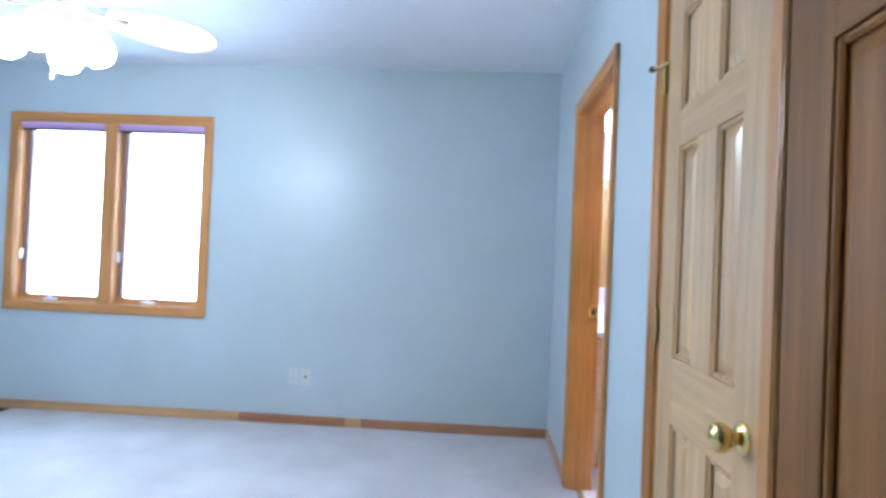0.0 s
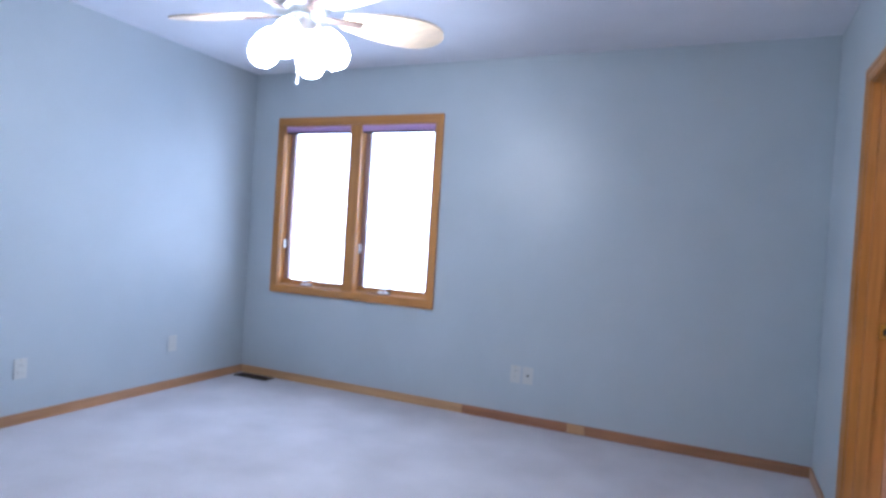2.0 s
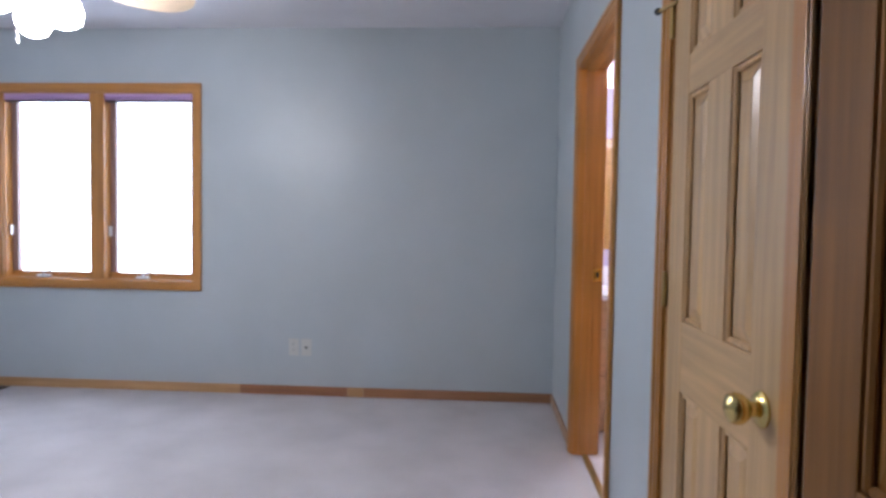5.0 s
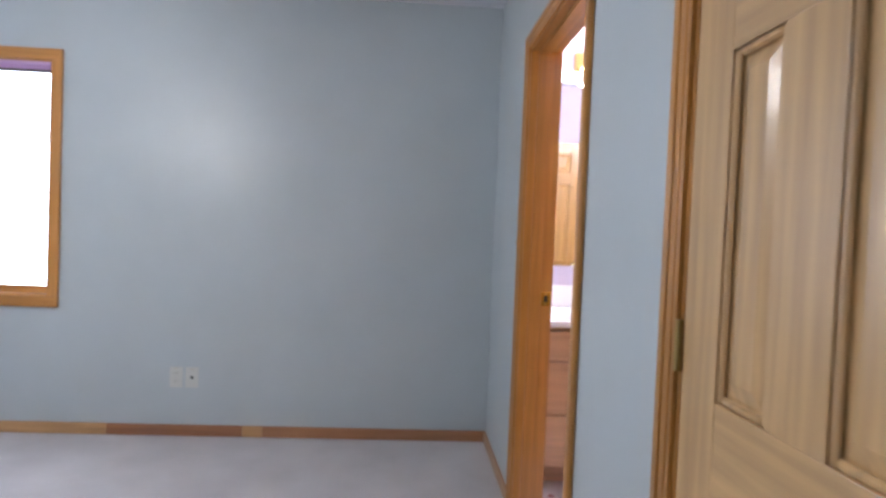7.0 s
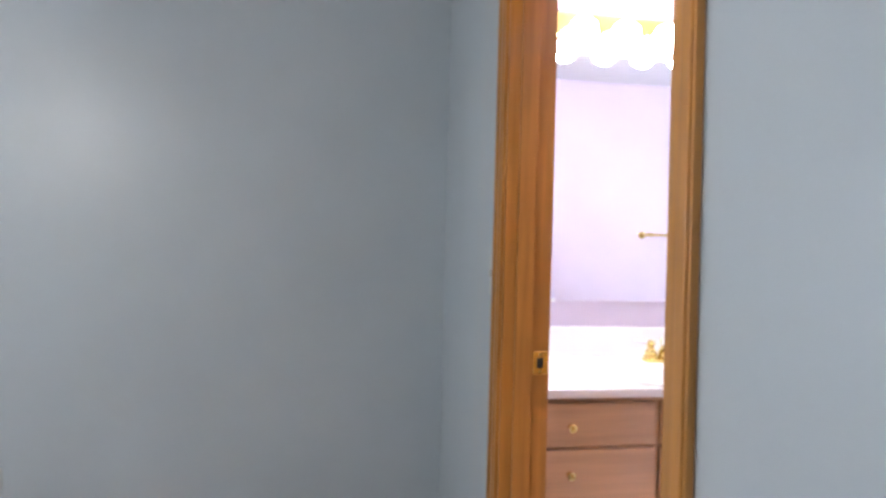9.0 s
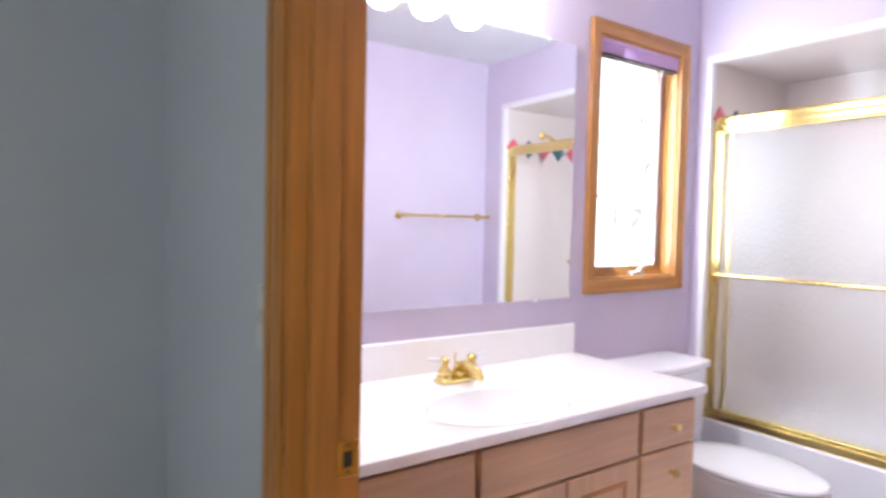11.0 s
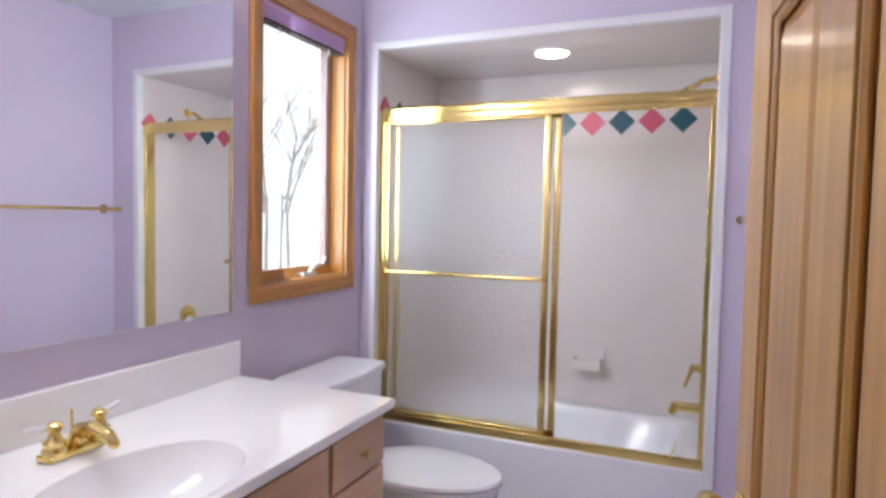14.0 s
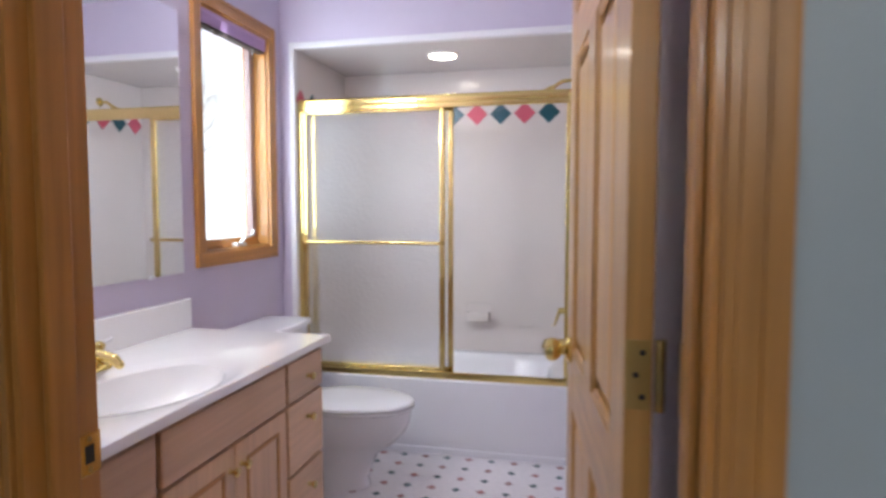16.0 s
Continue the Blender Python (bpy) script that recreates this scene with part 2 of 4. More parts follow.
structure("floor", bx(-4.07, 0.06, -4.12, 0.0, -0.15, 0.0), M_CARPET, "cream cut-pile carpet, faintly trodden", "floor")
structure("wall_north", slab_with_holes("y", 0.0, 0.16, -4.07, 0.0, 0.0, H, [BW]), M_WALL, "blue-grey painted wall with a window", "wall")
structure("wall_west", bx(-4.19, -4.07, -4.3, 0.16, 0.0, H), M_WALL, "blue-grey painted wall", "wall")
structure("wall_east", slab_with_holes("x", 0.0, 0.06, -4.0, 0.0, 0.0, H, [(DY0, DY1, -1, DH), (CY0, CY1, -1, DH)]), M_WALL, "blue-grey painted wall with two doorways", "wall")
structure("wall_south", slab_with_holes("y", -4.12, -4.0, -4.07, 0.12, 0.0, H, [(-0.94, -0.12, -1, 2.0)]), M_WALL, "blue-grey painted wall with the entry doorway", "wall")
structure("ceiling", bx(-4.19, 0.06, -4.3, 0.16, H, H + 0.1), M_CEIL, "white textured bedroom ceiling", "ceiling")
# hallway that closes the place behind the entry
structure("hall_floor", bx(-1.8, 0.9, -5.5, -4.12, -0.15, -0.002), M_CARPET, "cream hallway carpet", "floor")
structure("hall_wall", bx(-1.8, 0.9, -5.6, -5.5, 0, H), M_WALL, "blue-grey hallway wall", "wall")
structure("hall_wall", bx(-1.9, -1.8, -5.6, -4.12, 0, H), M_WALL, "blue-grey hallway end wall", "wall")
structure("hall_wall", bx(0.9, 1.0, -5.6, -1.85, 0, H), M_WALL, "plain closet and hallway wall", "wall")
structure("hall_ceiling", bx(-1.9, 1.0, -5.6, -1.85, H + 0.002, H + 0.1), M_CEIL, "white hallway ceiling", "ceiling")


def casing_upright(name, wall_x, side, y_in, y_out, z1, material, label):
    """Moulded door casing on a wall across x; side is -1 for the bedroom face."""
    bm = bmesh.new()
    s = 1 if y_out > y_in else -1
    a = wall_x + side * 0.0005
    for d, (u, v) in ((0.011, (0.0, 0.060)), (0.014, (0.012, 0.060)), (0.018, (0.034, 0.056))):
        y0, y1 = sorted((y_in + s * u, y_in + s * v))
        x0, x1 = sorted((a, a + side * d))
        box(bm, x0, x1, y0, y1, 0.0, z1, 0.0025)
    return structure(name, bm, material, label, "trim")


def casing_head(name, wall_x, side, y0, y1, z, material, label):
    bm = bmesh.new()
    a = wall_x + side * 0.0005
    for d, (u, v) in ((0.0115, (0.0, 0.060)), (0.0145, (0.012, 0.060)), (0.0185, (0.034, 0.056))):
        x0, x1 = sorted((a, a + side * d))
        box(bm, x0, x1, y0, y1, z + u, z + v, 0.0025)
    return structure(name, bm, material, label, "trim")


def doorway(y0, y1, h, both):
    """Oak jambs, stops and casing round an opening in the wall between bedroom and bathroom."""
    j = 0.018
    structure("door_jamb", bx(-0.002, 0.122, y1 - j, y1 + 0.002, 0, h), M_OAKZ, "golden oak door jamb", "trim")
    structure("door_jamb", bx(-0.002, 0.122, y0 - 0.002, y0 + j, 0, h), M_OAKZ, "golden oak door jamb", "trim")
    structure("door_head", bx(-0.002, 0.122, y0 - 0.002, y1 + 0.002, h - j, h + 0.002), M_OAKY, "golden oak door head", "trim")
    if both:
        structure("door_stop", bx(0.030, 0.078, y1 - j - 0.011, y1 - j, 0, h - j, bevel=0.003), M_OAKZ, "golden oak door stop", "trim")
        structure("door_stop", bx(0.030, 0.078, y0 + j, y0 + j + 0.011, 0, h - j, bevel=0.003), M_OAKZ, "golden oak door stop", "trim")
        structure("door_stop", bx(0.030, 0.078, y0 + j, y1 - j, h - j - 0.011, h - j, bevel=0.003), M_OAKY, "golden oak door stop", "trim")
    for side, wx in (((-1, 0.0), (1, 0.12)) if both else ((-1, 0.0),)):
        casing_upright("door_casing", wx, side, y1 - 0.008, y1 + 0.07, h + 0.052, M_OAKZ, "golden oak moulded door casing")
        casing_upright("door_casing", wx, side, y0 + 0.008, y0 - 0.07, h + 0.052, M_OAKZ, "golden oak moulded door casing")
        casing_head("door_casing", wx, side, y0 - 0.052, y1 + 0.052, h - 0.008, M_OAKY, "golden oak moulded head casing")


doorway(DY0, DY1, DH, True)
doorway(CY0, CY1, DH, False)
structure("threshold", bx(0.045, 0.075, DY0 + 0.018, DY1 - 0.018, -0.01, 0.008, bevel=0.003), M_BRASSD, "thin brass carpet edge strip", "trim")

# baseboards
structure("baseboard", bx(-4.058, -2.092, -0.012, 0, 0, 0.063, bevel=0.004), M_BASE_L, "light oak baseboard", "baseboard")
structure("baseboard", bx(-2.091, -1.36, -0.012, 0, 0, 0.063, bevel=0.004), M_BASE_D, "dark-stained oak baseboard piece", "baseboard")
structure("baseboard", bx(-1.359, -1.25, -0.0118, 0, 0, 0.063, bevel=0.004), M_BASE_L, "light oak baseboard piece", "baseboard")
structure("baseboard", bx(-1.249, 0.0, -0.012, 0, 0, 0.063, bevel=0.004), M_BASE_M, "reddish oak baseboard piece", "baseboard")
structure("baseboard", bx(-4.07, -4.058, -4.0, 0.0, 0, 0.063, bevel=0.004), M_BASE_Y, "reddish oak baseboard", "baseboard")
structure("baseboard", bx(-0.012, 0.0, DY1 + 0.054, -0.0125, 0, 0.063, bevel=0.004), M_BASE_Y, "oak baseboard", "baseboard")
structure("baseboard", bx(-0.012, 0.0, CY1 + 0.054, DY0 - 0.054, 0, 0.063, bevel=0.004), M_BASE_Y, "oak baseboard", "baseboard")


def window(name, op, wall_in, wall_out, splits, crank_at, blind_z, label, casing_w=0.055):
    """A casement window in a wall across y: casing, jamb liner, sashes with glass, cranks and a raised blind."""
    x0, x1, z0, z1 = op
    w = thing(name, ((x0 + x1) / 2, wall_in, z0), label, "window", kind="structure")
    c = casing_w
    f = wall_in - 0.0005

    def frame_bars(nm, a0, a1, b0, b1, wd, ya, yb, mh, mv, parent, bev=0.003):
        part(nm, bx(a0, a1, ya, yb, b1 - wd, b1, bevel=bev), mh, parent)
        part(nm, bx(a0, a1, ya, yb, b0, b0 + wd, bevel=bev), mh, parent)
        part(nm, bx(a0, a0 + wd, ya + 0.0006, yb, b0 + wd, b1 - wd, bevel=bev), mv, parent)
        part(nm, bx(a1 - wd, a1, ya + 0.0006, yb, b0 + wd, b1 - wd, bevel=bev), mv, parent)
    frame_bars("casing", x0 - c, x1 + c, z0 - c, z1 + c, c + 0.004, f - 0.016, f, M_OAKX, M_OAKZ, w)
    frame_bars("back_band", x0 - c, x1 + c, z0 - c, z1 + c, 0.016, f - 0.021, f - 0.016, M_OAKX, M_OAKZ, w, 0.002)
    frame_bars("liner", x0, x1, z0, z1, 0.012, f, wall_out, M_OAKX, M_OAKZ, w)
    edges = [x0 + 0.012, *[e for s in splits for e in s], x1 - 0.012]
    for s0, s1 in splits:
        part("mullion", bx(s0, s1, f - 0.010, wall_out, z0 + 0.012, z1 - 0.012, bevel=0.004), M_OAKZ, w)
    for i in range(0, len(edges), 2):
        a, b = edges[i], edges[i + 1]
        ys = f + 0.065
        sash = part("sash", bx(a, b, ys, ys + 0.035, z0 + 0.012, z0 + 0.052, bevel=0.003), M_OAKX, w, "oak sash rail")
        # top rail and stiles take the darkened wood, shade painted in; bottom rail stays oak
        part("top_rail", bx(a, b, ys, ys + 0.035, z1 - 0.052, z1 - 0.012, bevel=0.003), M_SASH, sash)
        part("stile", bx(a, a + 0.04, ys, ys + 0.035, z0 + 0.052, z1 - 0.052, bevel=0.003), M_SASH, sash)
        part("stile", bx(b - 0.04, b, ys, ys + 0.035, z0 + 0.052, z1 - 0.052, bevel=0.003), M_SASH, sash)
        g = part("pane", bx(a + 0.035, b - 0.035, ys + 0.015, ys + 0.019, z0 + 0.047, z1 - 0.047), M_GLASS, sash)
        g.visible_shadow = False
        part("stop", bx(a, b, f + 0.05, f + 0.064, z0 + 0.012, z0 + 0.024, bevel=0.003), M_OAKX, w)
        # crank operator
        cx = a + (b - a) * crank_at
        cr = part("crank", bx(cx - 0.045, cx + 0.045, f + 0.025, f + 0.06, z0 + 0.012, z0 + 0.03, bevel=0.006), M_NICKEL, w, "metal window crank")
        h = tube(bmesh.new(), (cx, f + 0.03, z0 + 0.03), (cx + 0.012, f + 0.02, z0 + 0.05), 0.008)
        tube(h, (cx + 0.012, f + 0.02, z0 + 0.05), (cx + 0.07, f + 0.012, z0 + 0.062), 0.007, 0.006)
        tube(h, (cx + 0.07, f + 0.012, z0 + 0.062), (cx + 0.085, f + 0.008, z0 + 0.09), 0.007, 0.005)
        part("crank_handle", h, M_NICKEL, cr, smooth=40)
        lk = bx(a + 0.004, a + 0.016, f + 0.03, f + 0.062, z0 + 0.3, z0 + 0.37, bevel=0.003)
        part("sash_lock", lk, M_NICKEL, w, "small metal sash lock")
        # pleated blind drawn up
        bl = bmesh.new()
        n = 12
        zz = [blind_z + (z1 - 0.03 - blind_z) * k / n for k in range(n + 1)]
        prof = [(f - 0.004 + 0.004 * (k % 2), z) for k, z in enumerate(zz)] + [(f + 0.042 - 0.004 * (k % 2), z) for k, z in reversed(list(enumerate(zz)))]
        loft(bl, [[(a + 0.004, y, z) for y, z in prof], [(b - 0.004, y, z) for y, z in prof]])
        blind = tagged(mesh_ob("pleated_blind", bl, M_BLIND), "lavender pleated blind drawn up under the window head", "blind", "raised blinds")
        part("head_rail", bx(a + 0.002, b - 0.002, f - 0.002, f + 0.045, z1 - 0.03, z1 - 0.0125, bevel=0.002), M_BLIND, blind)
        part("bottom_rail", bx(a + 0.004, b - 0.004, f + 0.002, f + 0.04, blind_z - 0.012, blind_z - 0.001, bevel=0.002), M_VENT, blind)
    return w


window("window_1", BW, 0.0, 0.16, [(-3.135, -3.035)], 0.40, 1.965, "twin casement window in an oak frame with raised blinds")

# ---- panel doors ----


def knob(parent, centre, out, material, name="knob"):
    """A round door knob on a rosette; out is the unit way that it points."""
    m = Matrix.Translation(centre) @ Vector(out).to_track_quat("Z", "Y").to_matrix().to_4x4()
    k = part(name, lathe(bmesh.new(), [(0.013, 0.0), (0.013, 0.022), (0.02, 0.026), (0.027, 0.036), (0.028, 0.046), (0.024, 0.056), (0.012, 0.061), (0.003, 0.062)], m), material, parent, "polished brass knob", 35)
    part("rosette", lathe(bmesh.new(), [(0.032, 0.0), (0.032, 0.004), (0.026, 0.01), (0.016, 0.013), (0.012, 0.014)], m), material, k, smooth=35)
    return k


def panel_door(name, hinge, ang, width, height, m_up, m_across, label, rows, knob_z, hinges, both_knobs=True, hand=1, kind="", s=0.108, ms=0.10):
    """A six-panel door standing on its hinge edge; ang is the way from hinge to free edge, the body lies to its right."""
    th = 0.035
    base = Matrix.Translation((hinge[0], hinge[1], 0.012)) @ Matrix.Rotation(radians(ang), 4, "Z")
    d = thing(name, (hinge[0], hinge[1], 0.012), label, "door", kind=kind)

    def put(nm, bm, m, lab="", parent=None, smooth=None):
        bmesh.ops.transform(bm, matrix=base, verts=bm.verts)
        return part(nm, bm, m, parent or d, lab, smooth)
    for a, b in ((0, s), (width - s, width)):
        put("stile", bx(a, b, -th, 0, 0, height, bevel=0.002), m_up)
    zs = [0.0, *[z for r in rows for z in r], height]
    for i in range(0, len(zs), 2):
        put("rail", bx(s, width - s, -th + 0.0004, -0.0004, zs[i], zs[i + 1], bevel=0.0015), m_across)
    mid = width / 2
    for z0, z1 in rows:
        put("mid_stile", bx(mid - ms / 2, mid + ms / 2, -th + 0.0004, -0.0004, z0, z1, bevel=0.0015), m_up)
        for a, b in ((s, mid - ms / 2), (mid + ms / 2, width - s)):
            p = bx(a, b, -th / 2 - 0.004, -th / 2 + 0.004, z0, z1)
            for sgn in (1, -1):
                y_out, y_in = -th / 2 + sgn * 0.013, -th / 2 + sgn * 0.004
                lo = [(a + 0.016, y_in, z0 + 0.016), (b - 0.016, y_in, z0 + 0.016), (b - 0.016, y_in, z1 - 0.016), (a + 0.016, y_in, z1 - 0.016)]
                hi = [(a + 0.04, y_out, z0 + 0.04), (b - 0.04, y_out, z0 + 0.04), (b - 0.04, y_out, z1 - 0.04), (a + 0.04, y_out, z1 - 0.04)]
                loft(p, [lo, hi])
                # sticking round the panel
                for q in ((a, a + 0.013, z0, z1), (b - 0.013, b, z0, z1), (a + 0.013, b - 0.013, z0, z0 + 0.013), (a + 0.013, b - 0.013, z1 - 0.013, z1)):
                    ya, yb = sorted((y_in, -th / 2 + sgn * 0.0145))
                    box(p, q[0], q[1], ya, yb, q[2], q[3], 0.004, 1)
            put("panel", p, m_up)
    kx = width - 0.065
    wm = base.to_3x3()
    if knob_z:
        for sgn in ((1, -1) if both_knobs else (hand,)):
            y = 0.0 if sgn > 0 else -th
            knob(d, base @ Vector((kx, y, knob_z)), wm @ Vector((0, sgn, 0)), M_BRASS)
        put("latch_plate", bx(width - 0.002, width + 0.0015, -th / 2 - 0.012, -th / 2 + 0.012, knob_z - 0.028, knob_z + 0.028, bevel=0.0005), M_BRASSD, "brass latch plate")
    for hz in hinges:
        lf = put("hinge", tube(bmesh.new(), (-0.004, hand * 0.007 - (0 if hand > 0 else th), hz - 0.045), (-0.004, hand * 0.007 - (0 if hand > 0 else th), hz + 0.045), 0.0065, n=12), M_BRASSD, "dull brass hinge", smooth=40)
        put("hinge_leaf", bx(-0.0018, 0.0008, -th + 0.004, -0.001, hz - 0.044, hz + 0.044, bevel=0.0004), M_BRASSD, "", lf)
        for k in (-0.028, 0.0, 0.028):
            put("screw", tube(bmesh.new(), (-0.003, -th / 2 - 0.004 * (1 if k else -1), hz + k), (-0.001, -th / 2 - 0.004 * (1 if k else -1), hz + k), 0.004, n=10), M_DARKHOLE, "", lf)
    return d


ROWS = [(0.22, 0.757), (0.928, 1.472), (1.568, 1.82)]
EROWS = [(0.22, 0.72), (0.876, 1.45), (1.56, 1.83)]
BROWS = [(0.22, 0.80), (0.935, 1.60), (1.69, 1.85)]
panel_door("closet_door", (0.034, CY1 - 0.020), -90, 0.615, 1.925, M_CLOSET, M_CLOSETR, "closed honey-coloured six-panel wooden closet door", ROWS, 0.845, (0.24, 0.995, 1.684), False, -1, kind="structure", s=0.116, ms=0.122)
panel_door("bathroom_door", (0.160, -1.644), 6.3, 0.745, 1.93, M_BATHD, M_BATHDR, "open six-panel oak bathroom door with brass knobs", BROWS, 0.93, (0.25, 1.055, 1.72), True, -1, kind="structure")
panel_door("entry_door", (-0.105, -3.965), 88, 0.722, 1.96, M_DARK, M_DARKR, "dark-stained six-panel entry door standing open", EROWS, 0.9, (0.25, 1.0, 1.75), False, -1, kind="structure", s=0.115)

bdoor = bpy.data.objects["bathroom_door"]
for z in (0.262, 1.067, 1.732):
    part("jamb_leaf", bx(0.086, 0.152, DY0 + 0.0182, DY0 + 0.0205, z - 0.044, z + 0.044, bevel=0.0005), M_BRASSD, bdoor, "dull brass hinge leaf")

# hinge-pin stop on the closet's upper hinge
hs = thing("hinge_stop", (-0.01, CY1 - 0.02, 1.73), "small dull brass hinge-pin door stop", "door stop")
part("rod", tube(bmesh.new(), (-0.008, CY1 - 0.05, 1.732), (-0.03, CY1 + 0.03, 1.736), 0.004, n=10), M_BRASSD, hs, smooth=40)
part("pad", tube(bmesh.new(), (-0.03, CY1 + 0.03, 1.736), (-0.032, CY1 + 0.038, 1.736), 0.009, n=12), M_DARKHOLE, hs, smooth=40)

# strike plate on the far jamb
sp = thing("strike_plate", (0.1, DY1 - 0.018, 0.9), "brass strike plate on the oak door jamb", "strike plate")
part("plate", bx(0.082, 0.1235, DY1 - 0.0205, DY1 - 0.018, 0.892, 0.952, bevel=0.001), M_BRASS, sp)
part("latch_hole", bx(0.094, 0.110, DY1 - 0.0212, DY1 - 0.0203, 0.909, 0.935), M_DARKHOLE, sp)
for z in (0.9, 0.944):
    part("screw", tube(bmesh.new(), (0.102, DY1 - 0.0215, z), (0.102, DY1 - 0.02, z), 0.004, n=10), M_BRASSD, sp)

# ---- bedroom things ----


def wall_plate(name, place, way, label, kind_):
    """An outlet or switch plate at place, facing way ('-y', '+x' or '-x')."""
    rot = {"-y": 0, "+x": 90, "-x": -90}[way]
    m = Matrix.Translation(place) @ Matrix.Rotation(radians(rot), 4, "Z")
    t = thing(name, place, label, "wall plate", "wall plates")

    def put(nm, bm, mm, lab=""):
        bmesh.ops.transform(bm, matrix=m, verts=bm.verts)
        part(nm, bm, mm, t, lab)
    put("plate", bx(-0.035, 0.035, -0.006, 0, -0.057, 0.057, bevel=0.0025), M_PLATE)
    if kind_ == "outlet":
        for dz in (-0.02, 0.02):
            put("socket", bx(-0.016, 0.016, -0.0085, -0.005, dz - 0.013, dz + 0.013, bevel=0.003), M_PLATE)
            for dx in (-0.006, 0.006):
                put("slot", bx(dx - 0.001, dx + 0.001, -0.0088, -0.008, dz - 0.004, dz + 0.005), M_DARKHOLE)
    elif kind_ == "jack":
        put("socket", bx(-0.008, 0.008, -0.0085, -0.005, -0.008, 0.008, bevel=0.002), M_DARKHOLE)
    else:
        put("toggle", bx(-0.005, 0.005, -0.018, -0.005, -0.006, 0.012, bevel=0.002), M_PLATE)
    put("screw", tube(bmesh.new(), (0, -0.007, 0.048), (0, -0.0055, 0.048), 0.003, n=8), M_BRASSD)


wall_plate("outlet_plate", (-1.725, 0, 0.325), "-y", "almond blank plate on the blue-grey wall", "outlet")
wall_plate("jack_plate", (-1.64, 0, 0.325), "-y", "almond cable jack plate on the blue-grey wall", "jack")
wall_plate("outlet_plate", (-4.07, -0.72, 0.325), "+x", "almond outlet plate on the side wall", "outlet")
wall_plate("outlet_plate", (-4.07, -1.77, 0.315), "+x", "almond outlet plate on the side wall", "outlet")
wall_plate("switch_plate", (0, -0.80, 1.15), "-x", "almond light switch plate beside the door casing", "switch")

vent = thing("floor_register", (-3.85, -0.09, 0.0), "dark brown metal floor register set in the carpet", "register")
vb = bx(-4.02, -3.70, -0.145, -0.135, 0.0, 0.007, bevel=0.002)
for a in ((-4.02, -3.70, -0.045, -0.035), (-4.02, -4.008, -0.135, -0.045), (-3.712, -3.70, -0.135, -0.045)):
    box(vb, *a, 0.0, 0.007, 0.002)
part("frame", vb, M_VENT, vent)
part("well", bx(-4.008, -3.712, -0.135, -0.045, 0.0, 0.002), M_DARKHOLE, vent)
for i in range(18):
    x = -4.0 + i * 0.0168
    part("slat", bx(x, x + 0.004, -0.135, -0.045, 0.002, 0.006), M_VENT, vent)

# ceiling fan
FX, FY = -2.115, -1.95
fan = thing("ceiling_fan", (FX, FY, H), "pale five-blade ceiling fan with lit frosted glass lamps", "ceiling fan")
part("canopy", lathe(bmesh.new(), [(0.03, 2.36), (0.05, 2.37), (0.068, 2.41), (0.07, 2.4399)], Matrix.Translation((FX, FY, 0))), M_NICKEL, fan, "pale metal canopy", 40)
part("downrod", tube(bmesh.new(), (FX, FY, 2.25), (FX, FY, 2.37), 0.012), M_NICKEL, fan, smooth=40)
part("motor", lathe(bmesh.new(), [(0.05, 2.05), (0.10, 2.06), (0.125, 2.09), (0.13, 2.16), (0.12, 2.22), (0.08, 2.25), (0.02, 2.26)], Matrix.Translation((FX, FY, 0)), 32), M_NICKEL, fan, "pale metal motor housing", 35)
part("switch_housing", lathe(bmesh.new(), [(0.02, 1.945), (0.05, 1.95), (0.065, 1.975), (0.06, 2.02), (0.04, 2.05)], Matrix.Translation((FX, FY, 0))), M_NICKEL, fan, "pale metal light kit body", 35)
for k in range(5):
    a = radians(45 + 72 * k)
    m = Matrix.Translation((FX, FY, 2.055)) @ Matrix.Rotation(a, 4, "Z") @ Matrix.Rotation(radians(-15), 4, "X")
    bl = bmesh.new()
    n = 28
    top, bot = [], []
    for i in range(n + 1):
        t = i / n
        x = 0.17 + 0.435 * t
        w = 0.050 + 0.058 * math.sin(min(1.0, t / 0.62) * math.pi / 2)
        w *= math.sqrt(max(0.02, 1 - max(0.0, (t - 0.66) / 0.345) ** 2))
        top.append((x, w))
        bot.append((x, -w))
    ring = top + bot[::-1]
    loft(bl, [[(x, y, -0.004) for x, y in ring], [(x, y, 0.004) for x, y in ring]])
    bmesh.ops.transform(bl, matrix=m, verts=bl.verts)
    b = part("blade", bl, M_BLADE, fan, "pale wooden blade")
    ir = bx(0.09, 0.25, -0.02, 0.02, -0.012, -0.005, bevel=0.003)
    bmesh.ops.transform(ir, matrix=m, verts=ir.verts)
    part("blade_iron", ir, M_VENT, b, "dark metal blade iron")
